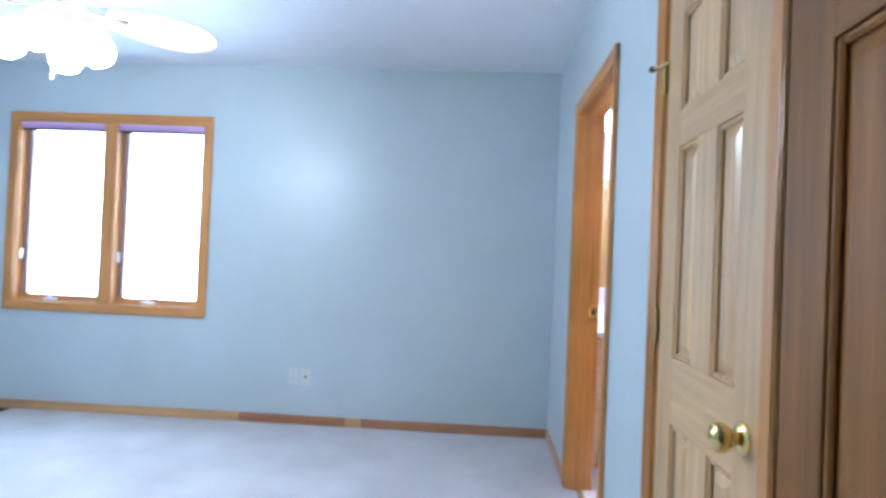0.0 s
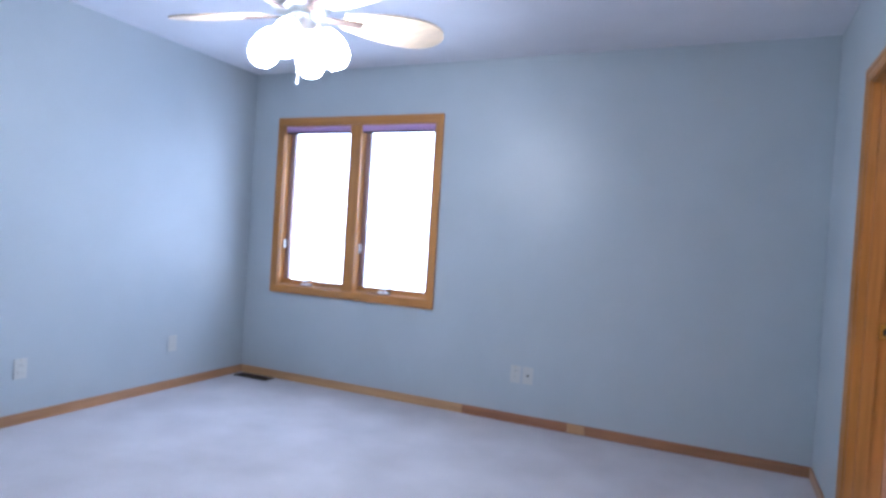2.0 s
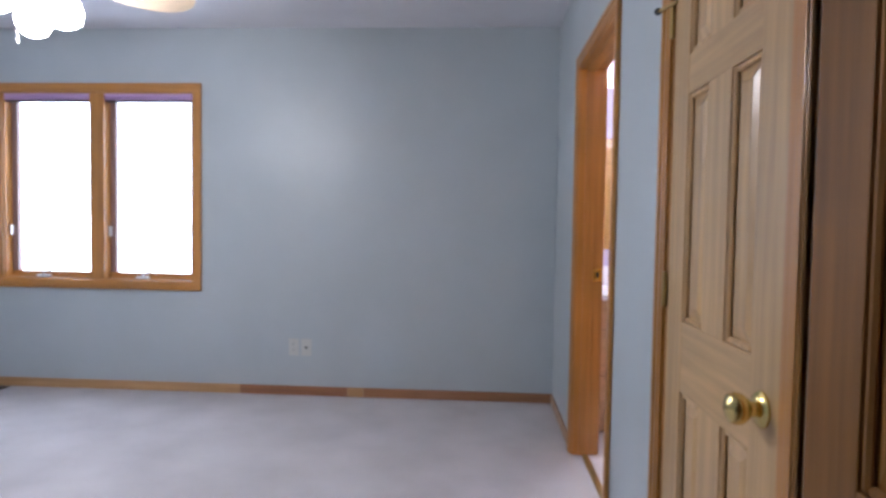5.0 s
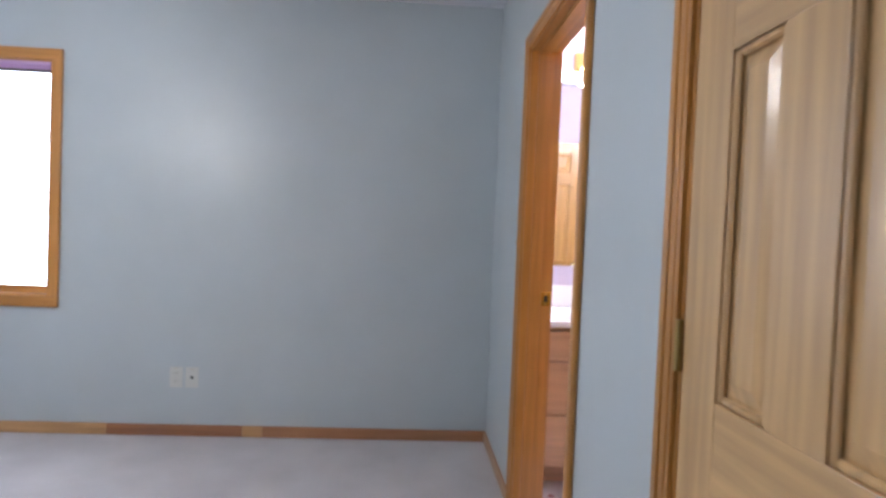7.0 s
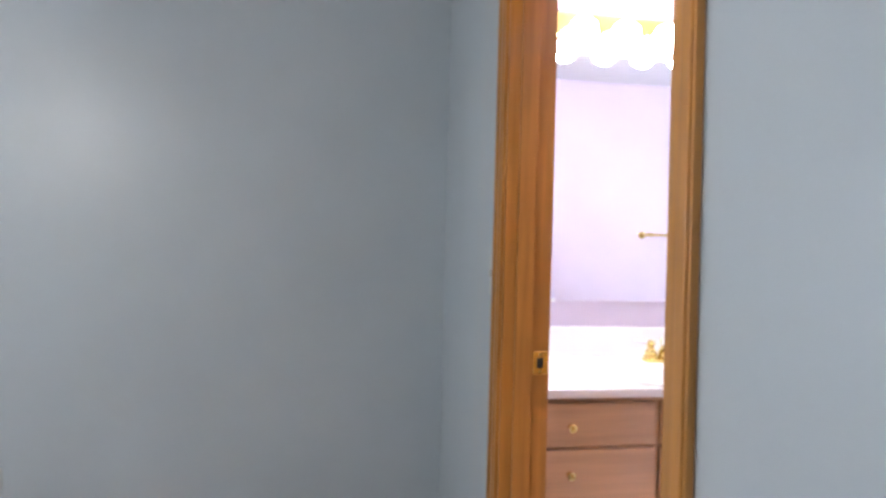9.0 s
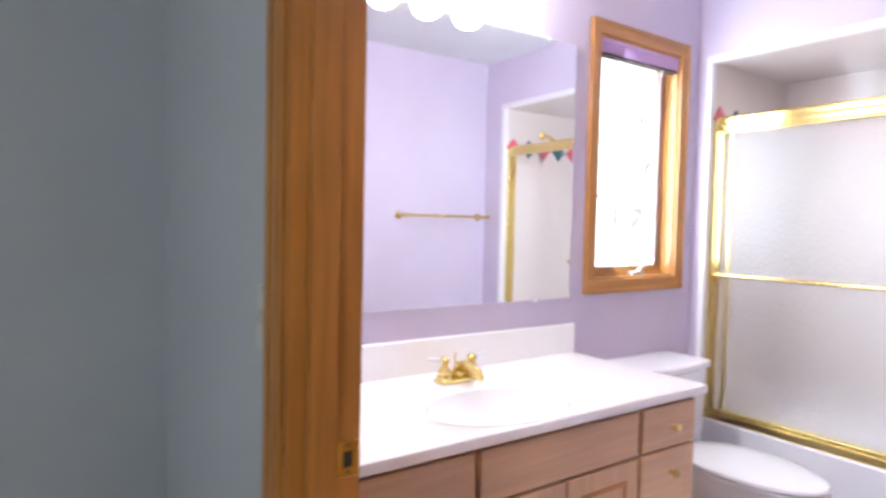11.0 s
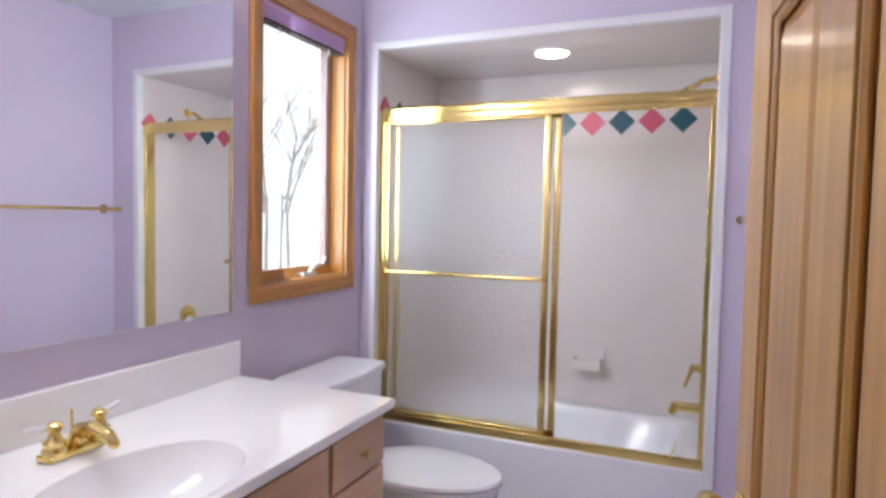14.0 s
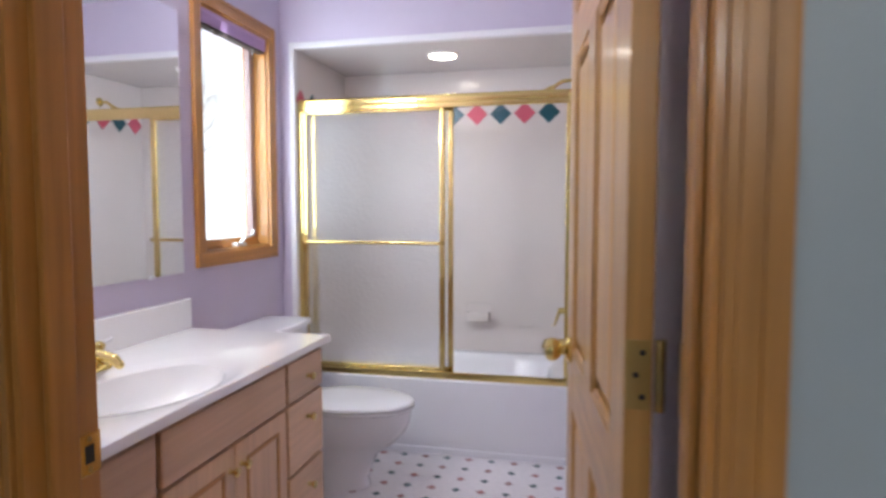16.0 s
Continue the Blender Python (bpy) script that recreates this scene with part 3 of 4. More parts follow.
for k in range(4):
    a = radians(18 + 90 * k)
    c, s = math.cos(a), math.sin(a)
    arm = tube(bmesh.new(), (FX + 0.05 * c, FY + 0.05 * s, 1.985), (FX + 0.10 * c, FY + 0.10 * s, 1.99), 0.01)
    lathe(arm, [(0.012, 0.0), (0.028, 0.006), (0.03, 0.03)], Matrix.Translation((FX + 0.10 * c, FY + 0.10 * s, 1.99)) @ Matrix.Rotation(a, 4, "Z") @ Matrix.Rotation(radians(150), 4, "Y"), 16)
    arm_ob = part("lamp_arm", arm, M_NICKEL, fan, smooth=40)
    gm = Matrix.Translation((FX + 0.105 * c, FY + 0.105 * s, 1.985)) @ Matrix.Rotation(a, 4, "Z") @ Matrix.Rotation(radians(155), 4, "Y")
    part("glass_shade", lathe(bmesh.new(), [(0.026, 0.0), (0.04, 0.02), (0.053, 0.05), (0.060, 0.085), (0.056, 0.12), (0.036, 0.148), (0.008, 0.157)], gm, 20), M_BULB, arm_ob, "lit frosted glass shade", 60)
ch = tube(bmesh.new(), (FX, FY, 1.80), (FX, FY, 1.95), 0.0025, n=8)
tube(ch, (FX, FY, 1.775), (FX, FY, 1.80), 0.005, 0.004, n=10)
part("pull_chain", ch, M_PLATE, fan, "pull chain with a pale fob")

# ---- bathroom shell ----
NX = 2.40        # face of the tub alcove
AX1, AY0, AY1, AZ = 3.12, -1.540, -0.108, 2.112
BS = -1.745
structure("bath_floor", bx(0.06, 3.5, -1.9, 0.2, -0.15, 0.002), M_VINYL, "white sheet floor with small coloured diamonds", "floor")
structure("bath_wall_west", slab_with_holes("x", 0.06, 0.12, -4.0, 0.0, 0.0, H, [(DY0, DY1, -1, DH), (CY0, CY1, -1, DH)]), M_LAV, "lavender painted wall with the doorway", "wall")
structure("bath_wall_north", slab_with_holes("y", BN, 0.10, 0.12, 2.75, 0.0, H, [TW]), M_LAV, "lavender painted wall with a mirror and window", "wall")
structure("bath_wall_south", bx(0.12, 3.5, BS - 0.1, BS, 0.0, H), M_LAV, "lavender painted wall with a towel bar", "wall")
structure("bath_wall_east", slab_with_holes("x", NX, NX + 0.03, BS, BN, 0.0, H, [(AY0, AY1, -1, AZ)]), M_LAV, "lavender painted wall round the tub alcove", "wall")
structure("bath_ceiling", bx(0.06, 3.5, -1.9, 0.22, H + 0.001, H + 0.1), M_CEIL, "white bathroom ceiling", "ceiling")
structure("alcove_wall_back", bx(AX1, AX1 + 0.1, AY0 - 0.1, BN - 0.002, 0, AZ + 0.1), M_TILE, "white glazed tile wall behind the tub", "wall")
structure("alcove_wall_left", bx(NX + 0.03, AX1, AY1, BN - 0.002, 0, AZ), M_TILE, "white glazed tile wall at the tub end", "wall")
structure("alcove_wall_right", bx(NX + 0.03, AX1, AY0 - 0.09, AY0, 0, AZ), M_TILE, "white glazed tile wall with the tub fittings", "wall")
structure("alcove_ceiling", bx(NX + 0.03, AX1, AY0 - 0.09, BN - 0.002, AZ, AZ + 0.08), M_TILE, "white tiled alcove soffit", "ceiling")
for b in ((AY1 - 0.004, AY1 + 0.026, 0, AZ + 0.03), (AY0 - 0.036, AY0 + 0.004, 0, AZ + 0.03)):
    structure("alcove_trim", bx(NX - 0.009, NX + 0.034, b[0], b[1], b[2], b[3], bevel=0.006), M_TRIMW, "white bullnose tile trim", "trim")
structure("alcove_trim", bx(NX - 0.009, NX + 0.034, AY0 + 0.004, AY1 - 0.004, AZ - 0.004, AZ + 0.03, bevel=0.006), M_TRIMW, "white bullnose tile trim", "trim")
window("window_2", TW, BN, 0.10, [], 0.62, 2.058, "oak casement window with a raised lavender blind")

# diamond tile border
Q = 0.066


def diamond(name, place, normal, material, parent):
    bm = bmesh.new()
    nx, ny = normal
    ux, uy = -ny, nx
    def ring(k, d):
        return [(place[0] + ux * u * k + nx * d, place[1] + uy * u * k + ny * d, place[2] + v * k) for u, v in ((Q, 0), (0, Q), (-Q, 0), (0, -Q))]
    loft(bm, [ring(1, -0.001), ring(1, 0.003), ring(0.94, 0.0045)])
    return part(name, bm, material, parent)


border = bpy.data.objects["alcove_wall_back"]
ZD = 1.848
for i in range(10):
    y = -0.2405 - 0.1445 * i
    if AY0 + 0.05 < y < AY1 - 0.05:
        diamond("diamond_tile", (AX1, y, ZD), (-1, 0), M_TEAL if i % 2 == 0 else M_PINK, border)
for i in range(5):
    x = 3.055 - 0.1445 * i
    diamond("diamond_tile", (x, AY1, ZD), (0, -1), M_TEAL if i % 2 else M_PINK, bpy.data.objects["alcove_wall_left"])
    diamond("diamond_tile", (x, AY0, ZD), (0, 1), M_TEAL if i % 2 else M_PINK, bpy.data.objects["alcove_wall_right"])

# ---- bathroom things ----
# tub
tub = thing("bathtub", (2.76, -0.83, 0.0), "white enamel alcove bathtub", "bathtub")
TX0, TX1, TZ = 2.412, AX1 - 0.002, 0.392
ty0, ty1 = AY0 + 0.002, AY1 - 0.002
tcx, tcy = (TX0 + TX1) / 2, (ty0 + ty1) / 2
tb = bmesh.new()
n = 56


def squircle(cx, cy, z, a, b, p):
    return oval(cx, cy, z, a, b, n, p)


rings = [squircle(tcx, tcy, TZ, (TX1 - TX0) / 2 - 0.002, (ty1 - ty0) / 2 - 0.002, 40),
         squircle(tcx, tcy, TZ + 0.004, (TX1 - TX0) / 2 - 0.03, (ty1 - ty0) / 2 - 0.03, 30),
         squircle(tcx, tcy, TZ + 0.002, (TX1 - TX0) / 2 - 0.075, (ty1 - ty0) / 2 - 0.085, 6),
         squircle(tcx, tcy, TZ - 0.03, (TX1 - TX0) / 2 - 0.095, (ty1 - ty0) / 2 - 0.11, 5),
         squircle(tcx, tcy, 0.12, (TX1 - TX0) / 2 - 0.13, (ty1 - ty0) / 2 - 0.19, 4),
         squircle(tcx, tcy, 0.07, (TX1 - TX0) / 2 - 0.19, (ty1 - ty0) / 2 - 0.27, 3.5)]
vs = [[tb.verts.new(p) for p in r] for r in rings]
for a, b in zip(vs, vs[1:]):
    for i in range(n):
        tb.faces.new((a[i], a[(i + 1) % n], b[(i + 1) % n], b[i]))
tb.faces.new(vs[-1])
bmesh.ops.recalc_face_normals(tb, faces=tb.faces)
bmesh.ops.reverse_faces(tb, faces=tb.faces) if sum(f.normal.z for f in tb.faces) < 0 else None
part("basin", tb, M_TUB, tub, smooth=50)
part("apron", bx(TX0, TX0 + 0.03, ty0, ty1, 0.0, TZ + 0.003, bevel=0.012, segs=3), M_TUB, tub, smooth=40)
part("apron_foot", bx(TX0 - 0.008, TX0 + 0.01, ty0, ty1, 0.0, 0.035, bevel=0.004), M_TUB, tub)

# shower doors
sd = thing("shower_door", (2.46, -0.83, TZ + 0.004), "brass-framed sliding shower doors pushed to one side, hammered glass", "shower door")
SX = 2.462


def rail(nm, x0, x1, y0, y1, z0, z1, parent, bev=0.004):
    return part(nm, bx(x0, x1, y0, y1, z0, z1, bevel=bev, segs=3), M_BRASS, parent, smooth=40)


hr = rail("head_rail", SX - 0.032, SX + 0.032, AY0 + 0.001, AY1 - 0.001, 1.806, 1.852, sd, 0.012)
rail("head_lip", SX - 0.036, SX - 0.022, AY0 + 0.001, AY1 - 0.001, 1.784, 1.812, sd, 0.003)
rail("sill_track", SX - 0.034, SX + 0.034, AY0 + 0.001, AY1 - 0.001, TZ + 0.002, TZ + 0.022, sd, 0.004)
rail("sill_lip", SX - 0.036, SX - 0.027, AY0 + 0.001, AY1 - 0.001, TZ + 0.002, TZ + 0.040, sd, 0.003)
rail("wall_jamb", SX - 0.03, SX + 0.03, AY1 - 0.028, AY1 - 0.001, TZ + 0.02, 1.80, sd)
rail("wall_jamb", SX - 0.03, SX + 0.03, AY0 + 0.001, AY0 + 0.024, TZ + 0.02, 1.80, sd)
for xo, y0, y1 in ((SX - 0.018, -0.912, -0.135), (SX + 0.016, -0.948, -0.17)):
    ps = rail("door_stile", xo - 0.009, xo + 0.009, y0, y0 + 0.028, TZ + 0.024, 1.80, sd)
    rail("stile", xo - 0.009, xo + 0.009, y1 - 0.022, y1, TZ + 0.024, 1.80, ps)
    rail("rail", xo - 0.009, xo + 0.009, y0 + 0.028, y1 - 0.022, 1.772, 1.80, ps)
    rail("rail", xo - 0.009, xo + 0.009, y0 + 0.028, y1 - 0.022, TZ + 0.024, TZ + 0.056, ps)
    g = part("pane", bx(xo - 0.0025, xo + 0.0025, y0 + 0.02, y1 - 0.015, TZ + 0.05, 1.78), M_OBSC, ps, "hammered obscure glass")
    g.visible_shadow = False
bar = tube(bmesh.new(), (SX - 0.065, -0.895, 1.099), (SX - 0.065, -0.155, 1.099), 0.009)
for y in (-0.895, -0.155):
    tube(bar, (SX - 0.074, y, 1.099), (SX - 0.026, y, 1.099), 0.011)
part("towel_rail", bar, M_BRASS, sd, "brass rail across the glass", 40)

# tub fittings
sh = thing("shower_fitting", (2.75, AY0, 1.97), "brass shower head on a bent arm", "shower head")
part("flange", tube(bmesh.new(), (2.75, AY0, 1.955), (2.75, AY0 + 0.008, 1.955), 0.03, 0.022), M_BRASS, sh, smooth=40)
ar = tube(bmesh.new(), (2.75, AY0, 1.955), (2.745, AY0 + 0.06, 1.95), 0.01)
tube(ar, (2.745, AY0 + 0.057, 1.951), (2.74, AY0 + 0.11, 1.915), 0.01)
part("arm", ar, M_BRASS, sh, smooth=40)
part("head", tube(bmesh.new(), (2.74, AY0 + 0.105, 1.92), (2.73, AY0 + 0.16, 1.868), 0.014, 0.034), M_BRASS, sh, smooth=40)
vv = thing("shower_valve", (2.75, AY0, 0.71), "brass tub valve with a lever handle", "valve")
part("escutcheon", lathe(bmesh.new(), [(0.06, 0), (0.058, 0.006), (0.03, 0.012)], Matrix.Translation((2.75, AY0, 0.72)) @ Matrix.Rotation(radians(-90), 4, "X")), M_BRASS, vv, smooth=40)
part("stem", tube(bmesh.new(), (2.75, AY0 + 0.01, 0.72), (2.75, AY0 + 0.065, 0.72), 0.018, 0.015), M_BRASS, vv, smooth=40)
part("lever", tube(bmesh.new(), (2.75, AY0 + 0.058, 0.72), (2.74, AY0 + 0.085, 0.635), 0.010, 0.006), M_BRASS, vv, smooth=40)
spt = thing("tub_spout", (2.75, AY0, 0.5), "brass spout on the tiled tub wall", "spout")
part("body", tube(bmesh.new(), (2.75, AY0, 0.545), (2.75, AY0 + 0.115, 0.545), 0.024, 0.02), M_BRASS, spt, smooth=40)
part("nose", tube(bmesh.new(), (2.75, AY0 + 0.115, 0.555), (2.75, AY0 + 0.135, 0.51), 0.022, 0.018), M_BRASS, spt, smooth=40)
of = thing("overflow_plate", (2.77, AY0 + 0.1, 0.27), "brass tub overflow plate", "overflow plate")
part("plate", lathe(bmesh.new(), [(0.032, 0), (0.03, 0.006), (0.012, 0.009)], Matrix.Translation((2.77, AY0 + 0.125, 0.31)) @ Matrix.Rotation(radians(-80), 4, "X")), M_BRASS, of, smooth=40)
sd2 = thing("soap_dish", (AX1, -0.982, 0.63), "white ceramic soap dish set in the tile wall", "soap dish")
part("back_plate", bx(AX1 - 0.012, AX1 + 0.002, -1.062, -0.902, 0.576, 0.692, bevel=0.005), M_SOAP, sd2)
part("tray", bx(AX1 - 0.085, AX1 - 0.004, -1.052, -0.912, 0.586, 0.60, bevel=0.006), M_SOAP, sd2)
part("lip", bx(AX1 - 0.088, AX1 - 0.076, -1.052, -0.912, 0.588, 0.64, bevel=0.005), M_SOAP, sd2)
for y in (-1.052, -0.922):
    part("tray_end", bx(AX1 - 0.08, AX1 - 0.006, y, y + 0.01, 0.592, 0.64, bevel=0.004), M_SOAP, sd2)
can = thing("recessed_light", (2.71, -0.84, AZ), "lit round recessed light in the alcove soffit", "recessed light")
part("trim_ring", lathe(bmesh.new(), [(0.092, AZ - 0.0005), (0.09, AZ - 0.006), (0.078, AZ - 0.008), (0.072, AZ - 0.004)], Matrix.Translation((2.71, -0.84, 0)), 32), M_TRIMW, can, smooth=40)
part("lens", lathe(bmesh.new(), [(0.072, AZ - 0.007), (0.05, AZ - 0.0095), (0.01, AZ - 0.010)], Matrix.Translation((2.71, -0.84, 0)), 32), M_CAN, can, "glowing lamp lens", 60)

# vanity
VX0, VX1, VF = 0.125, 1.545, -0.61
CZ = 0.79
va = thing("vanity_cabinet", (0.84, -0.35, 0), "pinkish maple bathroom vanity with drawers and doors", "cabinet")
part("carcass", bx(VX0, VX1, VF, BN - 0.002, 0.09, 0.60, bevel=0.002), M_MAPLE, va)
part("face_rail", bx(VX0, VX1, VF, VF + 0.02, 0.601, CZ - 0.027), M_MAPLE, va)
part("end_panel", bx(VX1 - 0.018, VX1, VF + 0.021, BN - 0.002, 0.601, CZ - 0.027), M_MAPLE, va)
part("toe_kick", bx(VX0, VX1 - 0.01, VF + 0.07, BN - 0.004, 0.002, 0.09), M_MAPLE, va)


def small_knob(x, z, parent):
    m = Matrix.Translation((x, VF - 0.019, z)) @ Matrix.Rotation(radians(90), 4, "X")
    part("knob", lathe(bmesh.new(), [(0.009, 0), (0.006, 0.006), (0.006, 0.014), (0.013, 0.019), (0.014, 0.025), (0.009, 0.030), (0.002, 0.031)], m, 16), M_BRASS, parent, "small brass knob", 40)


def front(nm, x0, x1, z0, z1, knobs, panelled=False):
    bm = bx(x0, x1, VF - 0.019, VF - 0.0005, z0, z1, bevel=0.005, segs=3)
    f = part(nm, bm, M_MAPLEZ if panelled else M_MAPLE, va)
    if panelled:
        for q in ((x0 + 0.055, x1 - 0.055, z1 - 0.068, z1 - 0.055), (x0 + 0.055, x1 - 0.055, z0 + 0.055, z0 + 0.068), (x0 + 0.055, x0 + 0.068, z0 + 0.068, z1 - 0.068), (x1 - 0.068, x1 - 0.055, z0 + 0.068, z1 - 0.068)):
            part("moulding", bx(q[0], q[1], VF - 0.0235, VF - 0.0185, q[2], q[3], bevel=0.002), M_OAKX, f)
    for kx, kz in knobs:
        small_knob(kx, kz, f)


for x0, x1 in ((0.135, 0.592), (1.258, 1.536)):
    for z0, z1 in ((0.606, 0.745), (0.352, 0.596), (0.105, 0.342)):
        kx = 0.302 if x0 < 0.5 else (x0 + x1) / 2 + 0.01
        front("drawer", x0, x1, z0, z1, [(kx, z1 - 0.075)])
front("false_front", 0.612, 1.238, 0.606, 0.745, [])
front("cabinet_door", 0.612, 0.922, 0.105, 0.596, [(0.895, 0.53)], True)
front("cabinet_door", 0.928, 1.238, 0.105, 0.596, [(0.955, 0.53)], True)

# countertop with moulded basin
ct = thing("countertop", (0.86, -0.37, CZ), "white cultured marble countertop with an oval basin", "countertop")
CX0, CX1, CYF = 0.122, 1.570, -0.650
BXC, BYC, BA, BB = 0.845, -0.425, 0.245, 0.168
cb = bmesh.new()
N = 64


def rim_point(i, k):
    t = 2 * math.pi * i / N
    c, s = math.cos(t), math.sin(t)
    hx = (CX1 - BXC if c > 0 else BXC - CX0) / max(abs(c), 1e-6)
    hy = (BN - BYC if s > 0 else BYC - CYF) / max(abs(s), 1e-6)
    r = min(hx, hy)
    return BXC + c * r, BYC + s * r


def bowl_ring(a, b, z):
    return [cb.verts.new((BXC + a * math.cos(2 * math.pi * i / N), BYC + b * math.sin(2 * math.pi * i / N), z)) for i in range(N)]


edge_pts = [rim_point(i, 1) for i in range(N)]
corners = [(CX1, BN), (CX0, BN), (CX0, CYF), (CX1, CYF)]
for cx_, cy_ in corners:
    j = min(range(N), key=lambda i: (edge_pts[i][0] - cx_) ** 2 + (edge_pts[i][1] - cy_) ** 2)
    edge_pts[j] = (cx_, cy_)
o_bot = [cb.verts.new((x, y, CZ - 0.026)) for x, y in edge_pts]
o_mid = [cb.verts.new((x, y, CZ - 0.004)) for x, y in edge_pts]
o_top = [cb.verts.new((BXC + (x - BXC) * 0.996, BYC + (y - BYC) * 0.99, CZ)) for x, y in edge_pts]
seq = [o_bot, o_mid, o_top, bowl_ring(BA + 0.075, BB + 0.043, CZ), bowl_ring(BA + 0.062, BB + 0.034, CZ - 0.004), bowl_ring(BA + 0.02, BB + 0.012, CZ - 0.008), bowl_ring(BA, BB, CZ - 0.014),
       bowl_ring(BA * 0.95, BB * 0.95, CZ - 0.04), bowl_ring(BA * 0.82, BB * 0.82, CZ - 0.085), bowl_ring(BA * 0.58, BB * 0.58, CZ - 0.118), bowl_ring(BA * 0.25, BB * 0.25, CZ - 0.13), bowl_ring(0.02, 0.02, CZ - 0.132)]
for a, b in zip(seq, seq[1:]):
    for i in range(N):
        cb.faces.new((a[i], a[(i + 1) % N], b[(i + 1) % N], b[i]))
cb.faces.new(seq[-1])
bmesh.ops.recalc_face_normals(cb, faces=cb.faces)
part("slab", cb, M_MARBLE, ct, smooth=45)
part("backsplash", bx(CX0, CX1 - 0.004, BN - 0.022, BN - 0.001, CZ, 0.912, bevel=0.004), M_MARBLE, ct)
part("drain", lathe(bmesh.new(), [(0.024, 0.0), (0.022, 0.004), (0.014, 0.006), (0.006, 0.009)], Matrix.Translation((BXC, BYC, CZ - 0.131))), M_BRASS, ct, "brass drain", 40)

# faucet
FAX, FAY = 0.866, -0.185
fa = thing("faucet", (FAX, FAY, CZ), "polished brass faucet with two clear lever handles", "faucet")
part("base", bx(FAX - 0.085, FAX + 0.085, FAY - 0.026, FAY + 0.026, CZ, CZ + 0.016, bevel=0.012, segs=3), M_BRASS, fa, smooth=45)
sp_ = bmesh.new()
pts = [(FAX, FAY + 0.008, CZ + 0.012), (FAX, FAY - 0.01, CZ + 0.05), (FAX, FAY - 0.05, CZ + 0.062), (FAX, FAY - 0.10, CZ + 0.052), (FAX, FAY - 0.118, CZ + 0.036)]
rad = [0.024, 0.021, 0.018, 0.015, 0.013]
for k in range(4):
    tube(sp_, pts[k], pts[k + 1], rad[k], rad[k + 1])
    bmesh.ops.create_icosphere(sp_, subdivisions=2, radius=rad[k + 1], matrix=Matrix.Translation(pts[k + 1]))
part("spout", sp_, M_BRASS, fa, smooth=50)
for sgn in (-1, 1):
    hx = FAX + sgn * 0.056
    hb = part("handle_body", lathe(bmesh.new(), [(0.026, 0.012), (0.027, 0.022), (0.022, 0.032), (0.024, 0.040), (0.014, 0.052), (0.012, 0.062), (0.018, 0.07), (0.017, 0.08), (0.006, 0.088)], Matrix.Translation((hx, FAY, CZ)), 20), M_BRASS, fa, smooth=40)
    part("lever", tube(bmesh.new(), (hx, FAY, CZ + 0.075), (hx + sgn * 0.062, FAY + 0.01, CZ + 0.084), 0.0065, 0.005, 12), M_ACRYL, hb, "clear acrylic lever", 40)
part("lift_rod", tube(bmesh.new(), (FAX, FAY + 0.02, CZ + 0.012), (FAX, FAY + 0.02, CZ + 0.095), 0.003, n=8), M_BRASS, fa, smooth=40)

# mirror
mi = thing("wall_mirror", (0.78, BN, 1.02), "frameless wall mirror above the vanity", "mirror")
glass = bx(0.16, 1.528, -0.0065, -0.001, 1.019, 2.043, bevel=0.001)
lean = Matrix.Translation((1.528, BN - 0.012, 0)) @ Matrix.Rotation(radians(-0.5), 4, "Z") @ Matrix.Translation((-1.528, 0, 0))
bmesh.ops.transform(glass, matrix=lean, verts=glass.verts)
part("glass", glass, M_MIRROR, mi)
for x, z in ((0.45, 1.020), (1.342, 1.020), (1.375, 2.041), (0.45, 2.041)):
    y = BN - 0.012 + (1.528 - x) * math.tan(radians(0.5))
    part("clip", bx(x - 0.010, x + 0.010, y - 0.010, BN - 0.001, z - 0.008, z + 0.008, bevel=0.001), M_ACRYL, mi, "clear mirror clip")

# pull tabs under the bathroom blind
for x in (1.80, 2.13):
    single("blind_tab", bx(x - 0.004, x + 0.004, BN + 0.004, BN + 0.008, 2.018, 2.047, bevel=0.001), M_PLATE, "small pale pull tab hanging under the blind", "pull tab", group="blind tabs")

# vanity light
vl = thing("vanity_light", (0.78, BN, 2.05), "brass light bar with four lit round bulbs", "wall light")
part("bar", bx(0.40, 1.16, BN - 0.045, BN - 0.001, 2.100, 2.20, bevel=0.006), M_BRASS, vl)
for k in range(4):
    x = 0.51 + 0.18 * k
    so = part("socket", tube(bmesh.new(), (x, BN - 0.04, 2.14), (x, BN - 0.07, 2.13), 0.024), M_BRASS, vl, smooth=40)
    gb = bmesh.new()
    bmesh.ops.create_icosphere(gb, subdivisions=3, radius=0.058, matrix=Matrix.Translation((x, BN - 0.115, 2.098)))
    part("bulb", gb, M_GLOBE, so, "lit round bulb", 80)

# towel bar
tw = thing("towel_bar", (1.88, BS, 1.33), "brass towel bar on the lavender wall", "towel bar")
TY = -1.625
part("bar", tube(bmesh.new(), (1.69, TY, 1.362), (2.335, TY, 1.362), 0.009), M_BRASS, tw, smooth=40)
for x in (1.69, 2.335):
    pb = tube(bmesh.new(), (x, BS, 1.362), (x, TY - 0.012, 1.362), 0.013, 0.011)
    lathe(pb, [(0.027, 0), (0.026, 0.006), (0.016, 0.012)], Matrix.Translation((x, BS, 1.362)) @ Matrix.Rotation(radians(-90), 4, "X"))
    tube(pb, (x - 0.015, TY, 1.362), (x + 0.015, TY, 1.362), 0.014)
    part("post", pb, M_BRASS, tw, smooth=40)

# toilet
to = thing("toilet", (1.99, -0.45, 0), "white two-piece toilet with the lid down", "toilet")
TCX = 1.985


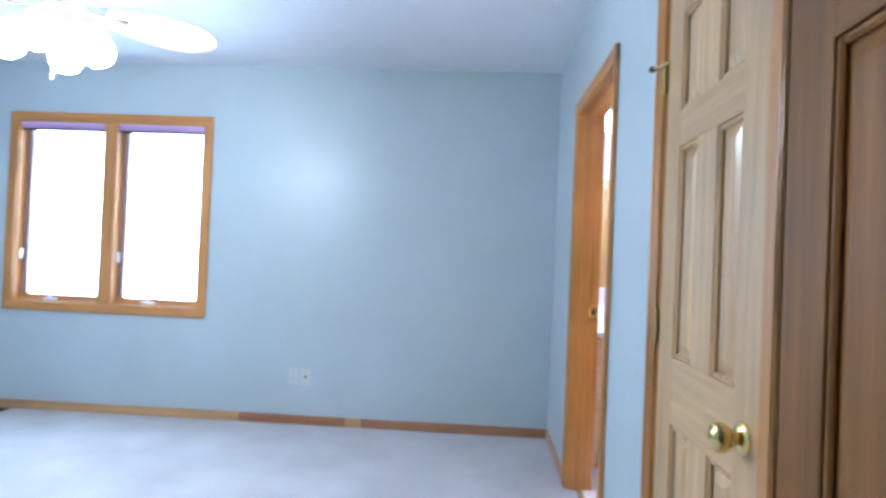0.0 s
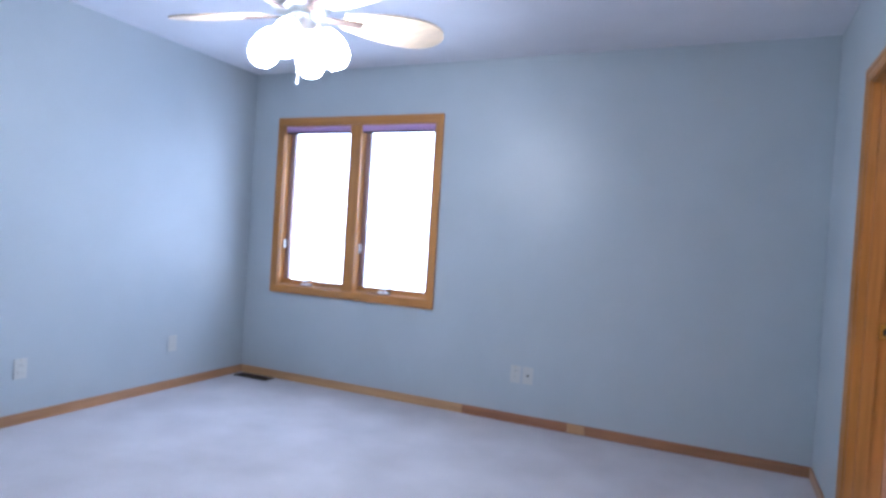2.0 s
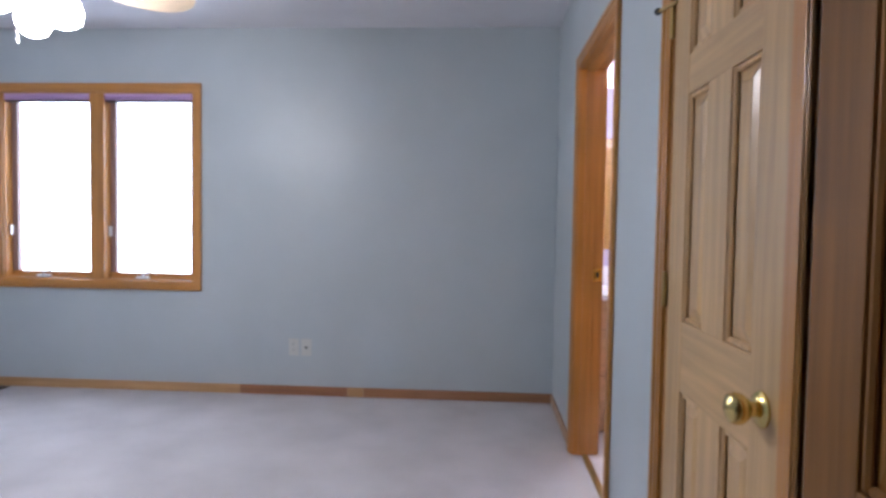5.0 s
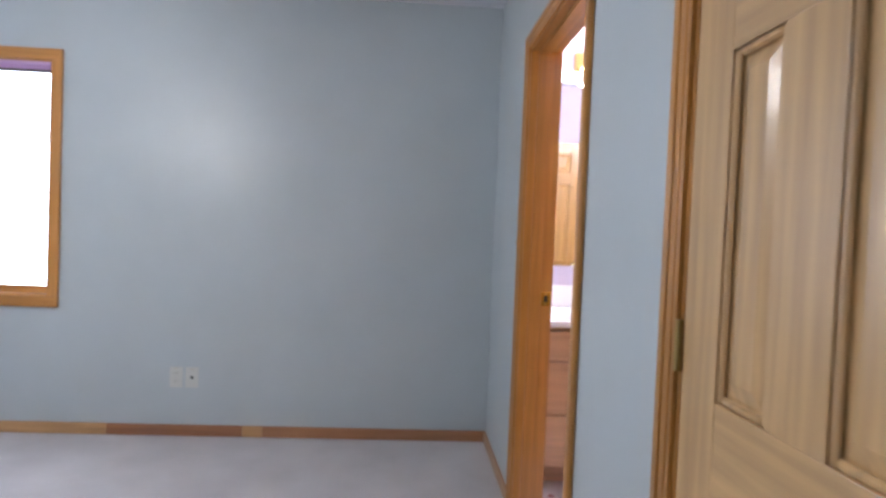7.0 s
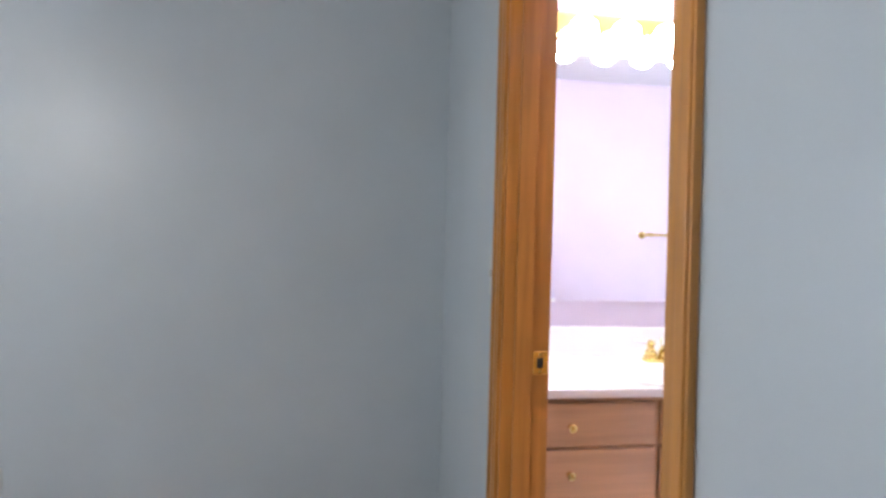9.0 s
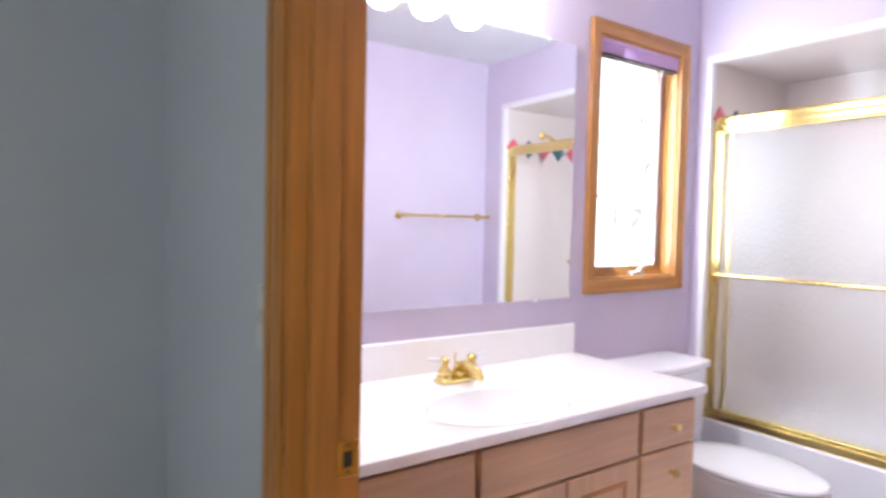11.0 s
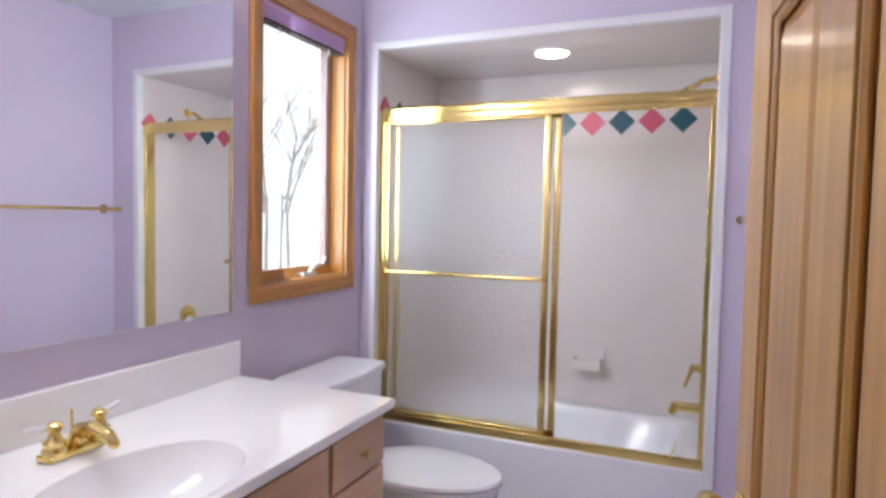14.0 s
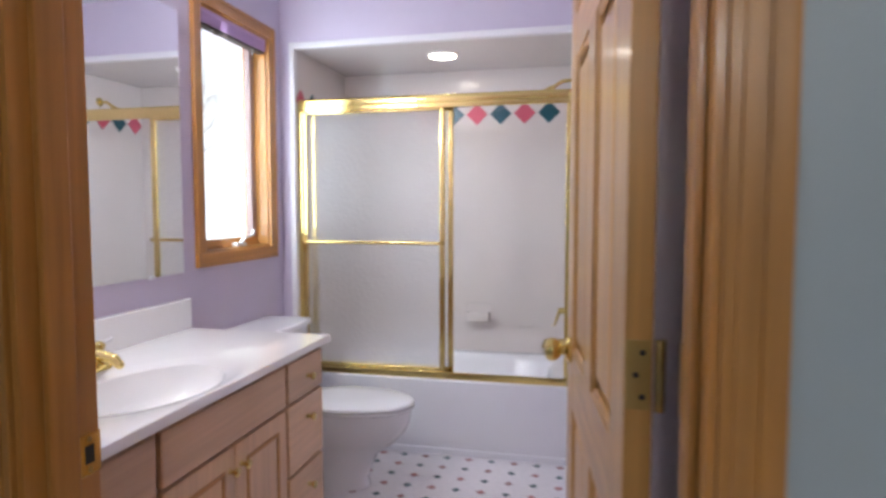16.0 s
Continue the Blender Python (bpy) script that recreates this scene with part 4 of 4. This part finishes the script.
def bow(z, grow, dip=0.0, n_=20):
    """Tank outline with a bowed front."""
    x0, x1, yb, yf = TCX - 0.225 - grow, TCX + 0.225 + grow, BN - 0.012, -0.255 - grow
    f = [(x0 + (x1 - x0) * i / n_, yf - 0.022 * math.sin(math.pi * i / n_), z) for i in range(n_ + 1)]
    return f + [(x1, yb, z), (x0, yb, z)]


part("tank", loft(bmesh.new(), [bow(0.36, -0.02), bow(0.40, -0.008), bow(0.695, 0.0)]), M_PORC, to, smooth=35)
lid = bmesh.new()
loft(lid, [bow(0.695, 0.006), bow(0.70, 0.012), bow(0.722, 0.012), bow(0.730, 0.004), bow(0.733, -0.02)])
part("tank_lid", lid, M_PORC, to, smooth=35)


def egg(z, w, y_tip, y_back, n_=40):
    out = []
    ym = y_back + (y_tip - y_back) * 0.42
    for i in range(n_):
        t = 2 * math.pi * i / n_
        c, s = math.cos(t), math.sin(t)
        out.append((TCX + w * c * (1 if s < 0 else (1 - 0.18 * s ** 2)), ym + (s * (y_back - ym) if s > 0 else s * (ym - y_tip)), z))
    return out


part("bowl", loft(bmesh.new(), [egg(0.003, 0.115, -0.66, -0.17), egg(0.05, 0.11, -0.65, -0.17), egg(0.16, 0.112, -0.70, -0.15), egg(0.215, 0.138, -0.775, -0.14), egg(0.265, 0.162, -0.825, -0.13), egg(0.315, 0.175, -0.85, -0.13), egg(0.355, 0.18, -0.855, -0.12), egg(0.372, 0.18, -0.857, -0.12)]), M_PORC, to, smooth=50)
part("seat", loft(bmesh.new(), [egg(0.374, 0.184, -0.862, -0.31), egg(0.378, 0.188, -0.868, -0.31), egg(0.390, 0.188, -0.868, -0.31)]), M_PORC, to, smooth=40)
part("seat_lid", loft(bmesh.new(), [egg(0.394, 0.186, -0.866, -0.30), egg(0.398, 0.190, -0.870, -0.30), egg(0.408, 0.186, -0.864, -0.30), egg(0.416, 0.15, -0.81, -0.33), egg(0.419, 0.08, -0.68, -0.40)]), M_PORC, to, smooth=50)
part("flush_lever", tube(bmesh.new(), (TCX - 0.17, -0.28, 0.65), (TCX - 0.09, -0.285, 0.642), 0.008, 0.006), M_BRASS, to, smooth=40)

# ---- outside ----
structure("ground", bx(-300, 900, 0.3, 500, -3.4, -3.2), M_GROUND, "pale open ground outside", "ground")
structure("backdrop", bx(-100, 260, 30, 30.5, -3.2, 60), M_SNOW, "plain white overcast distance beyond the trees", "backdrop")
structure("eave_soffit", bx(-6, 5, 0.22, 0.75, 2.40, 2.44), M_SIDING, "pale roof eave above the windows", "eave")
rt = random.Random(5)


def tree(x, y, h):
    """A bare tree: tapered trunk with forking limbs."""
    t = thing("bare_tree", (x, y, -3.2), "bare grey-barked tree without leaves", "tree", "bare trees")
    bm = bmesh.new()
    twigs = bmesh.new()

    def limb(p, d, length, r, depth):
        q = p + d * length
        tube(bm if depth < 2 else twigs, p, q, r, r * 0.7, 8 if depth < 2 else 5)
        if depth >= 4:
            return
        for _ in range(3 if depth < 3 else 2):
            nd = (d + Vector((rt.uniform(-0.8, 0.8), rt.uniform(-0.8, 0.8), rt.uniform(-0.1, 0.5)))).normalized()
            limb(p + d * length * rt.uniform(0.6, 1.0), nd, length * rt.uniform(0.5, 0.75), r * 0.55, depth + 1)
    limb(Vector((x, y, -3.2)), Vector((rt.uniform(-0.05, 0.05), 0, 1)).normalized(), h * 0.45, 0.11, 0)
    part("trunk", bm, M_BARK, t, smooth=60)
    tagged(part("branches", twigs, M_BARK, t), kind="stuff")


for tx, ty, th_ in ((21.5, 16.0, 12), (29.0, 21.0, 13), (26.5, 18.5, 12), (-5.5, 9, 10), (-9.5, 13, 11), (11, 14, 11)):
    tree(tx, ty, th_)

# ---- floor diamonds ----
bf = bpy.data.objects["bath_floor"]
dm = bmesh.new()
DQ = 0.020
loft(dm, [[(DQ, 0, 0), (0, DQ, 0), (-DQ, 0, 0), (0, -DQ, 0)], [(DQ * 0.96, 0, 0.0012), (0, DQ * 0.96, 0.0012), (-DQ * 0.96, 0, 0.0012), (0, -DQ * 0.96, 0.0012)]])
dot_t = bpy.data.meshes.new("floor_diamond")
dm.to_mesh(dot_t)
dm.free()
dot_p = dot_t.copy()
dot_t.materials.append(M_DOTT)
dot_p.materials.append(M_DOTP)
for i in range(22):
    for j in range(15):
        x, y = 2.37 - 0.1135 * i, -0.145 - 0.1135 * j
        if (x < 1.62 and y > -0.60) or x < 0.13 or y < BS + 0.02:
            continue
        o = new("floor_diamond", dot_t if (i + j) % 2 else dot_p)
        o.location = (x, y, 0.002)
        o.parent = bf
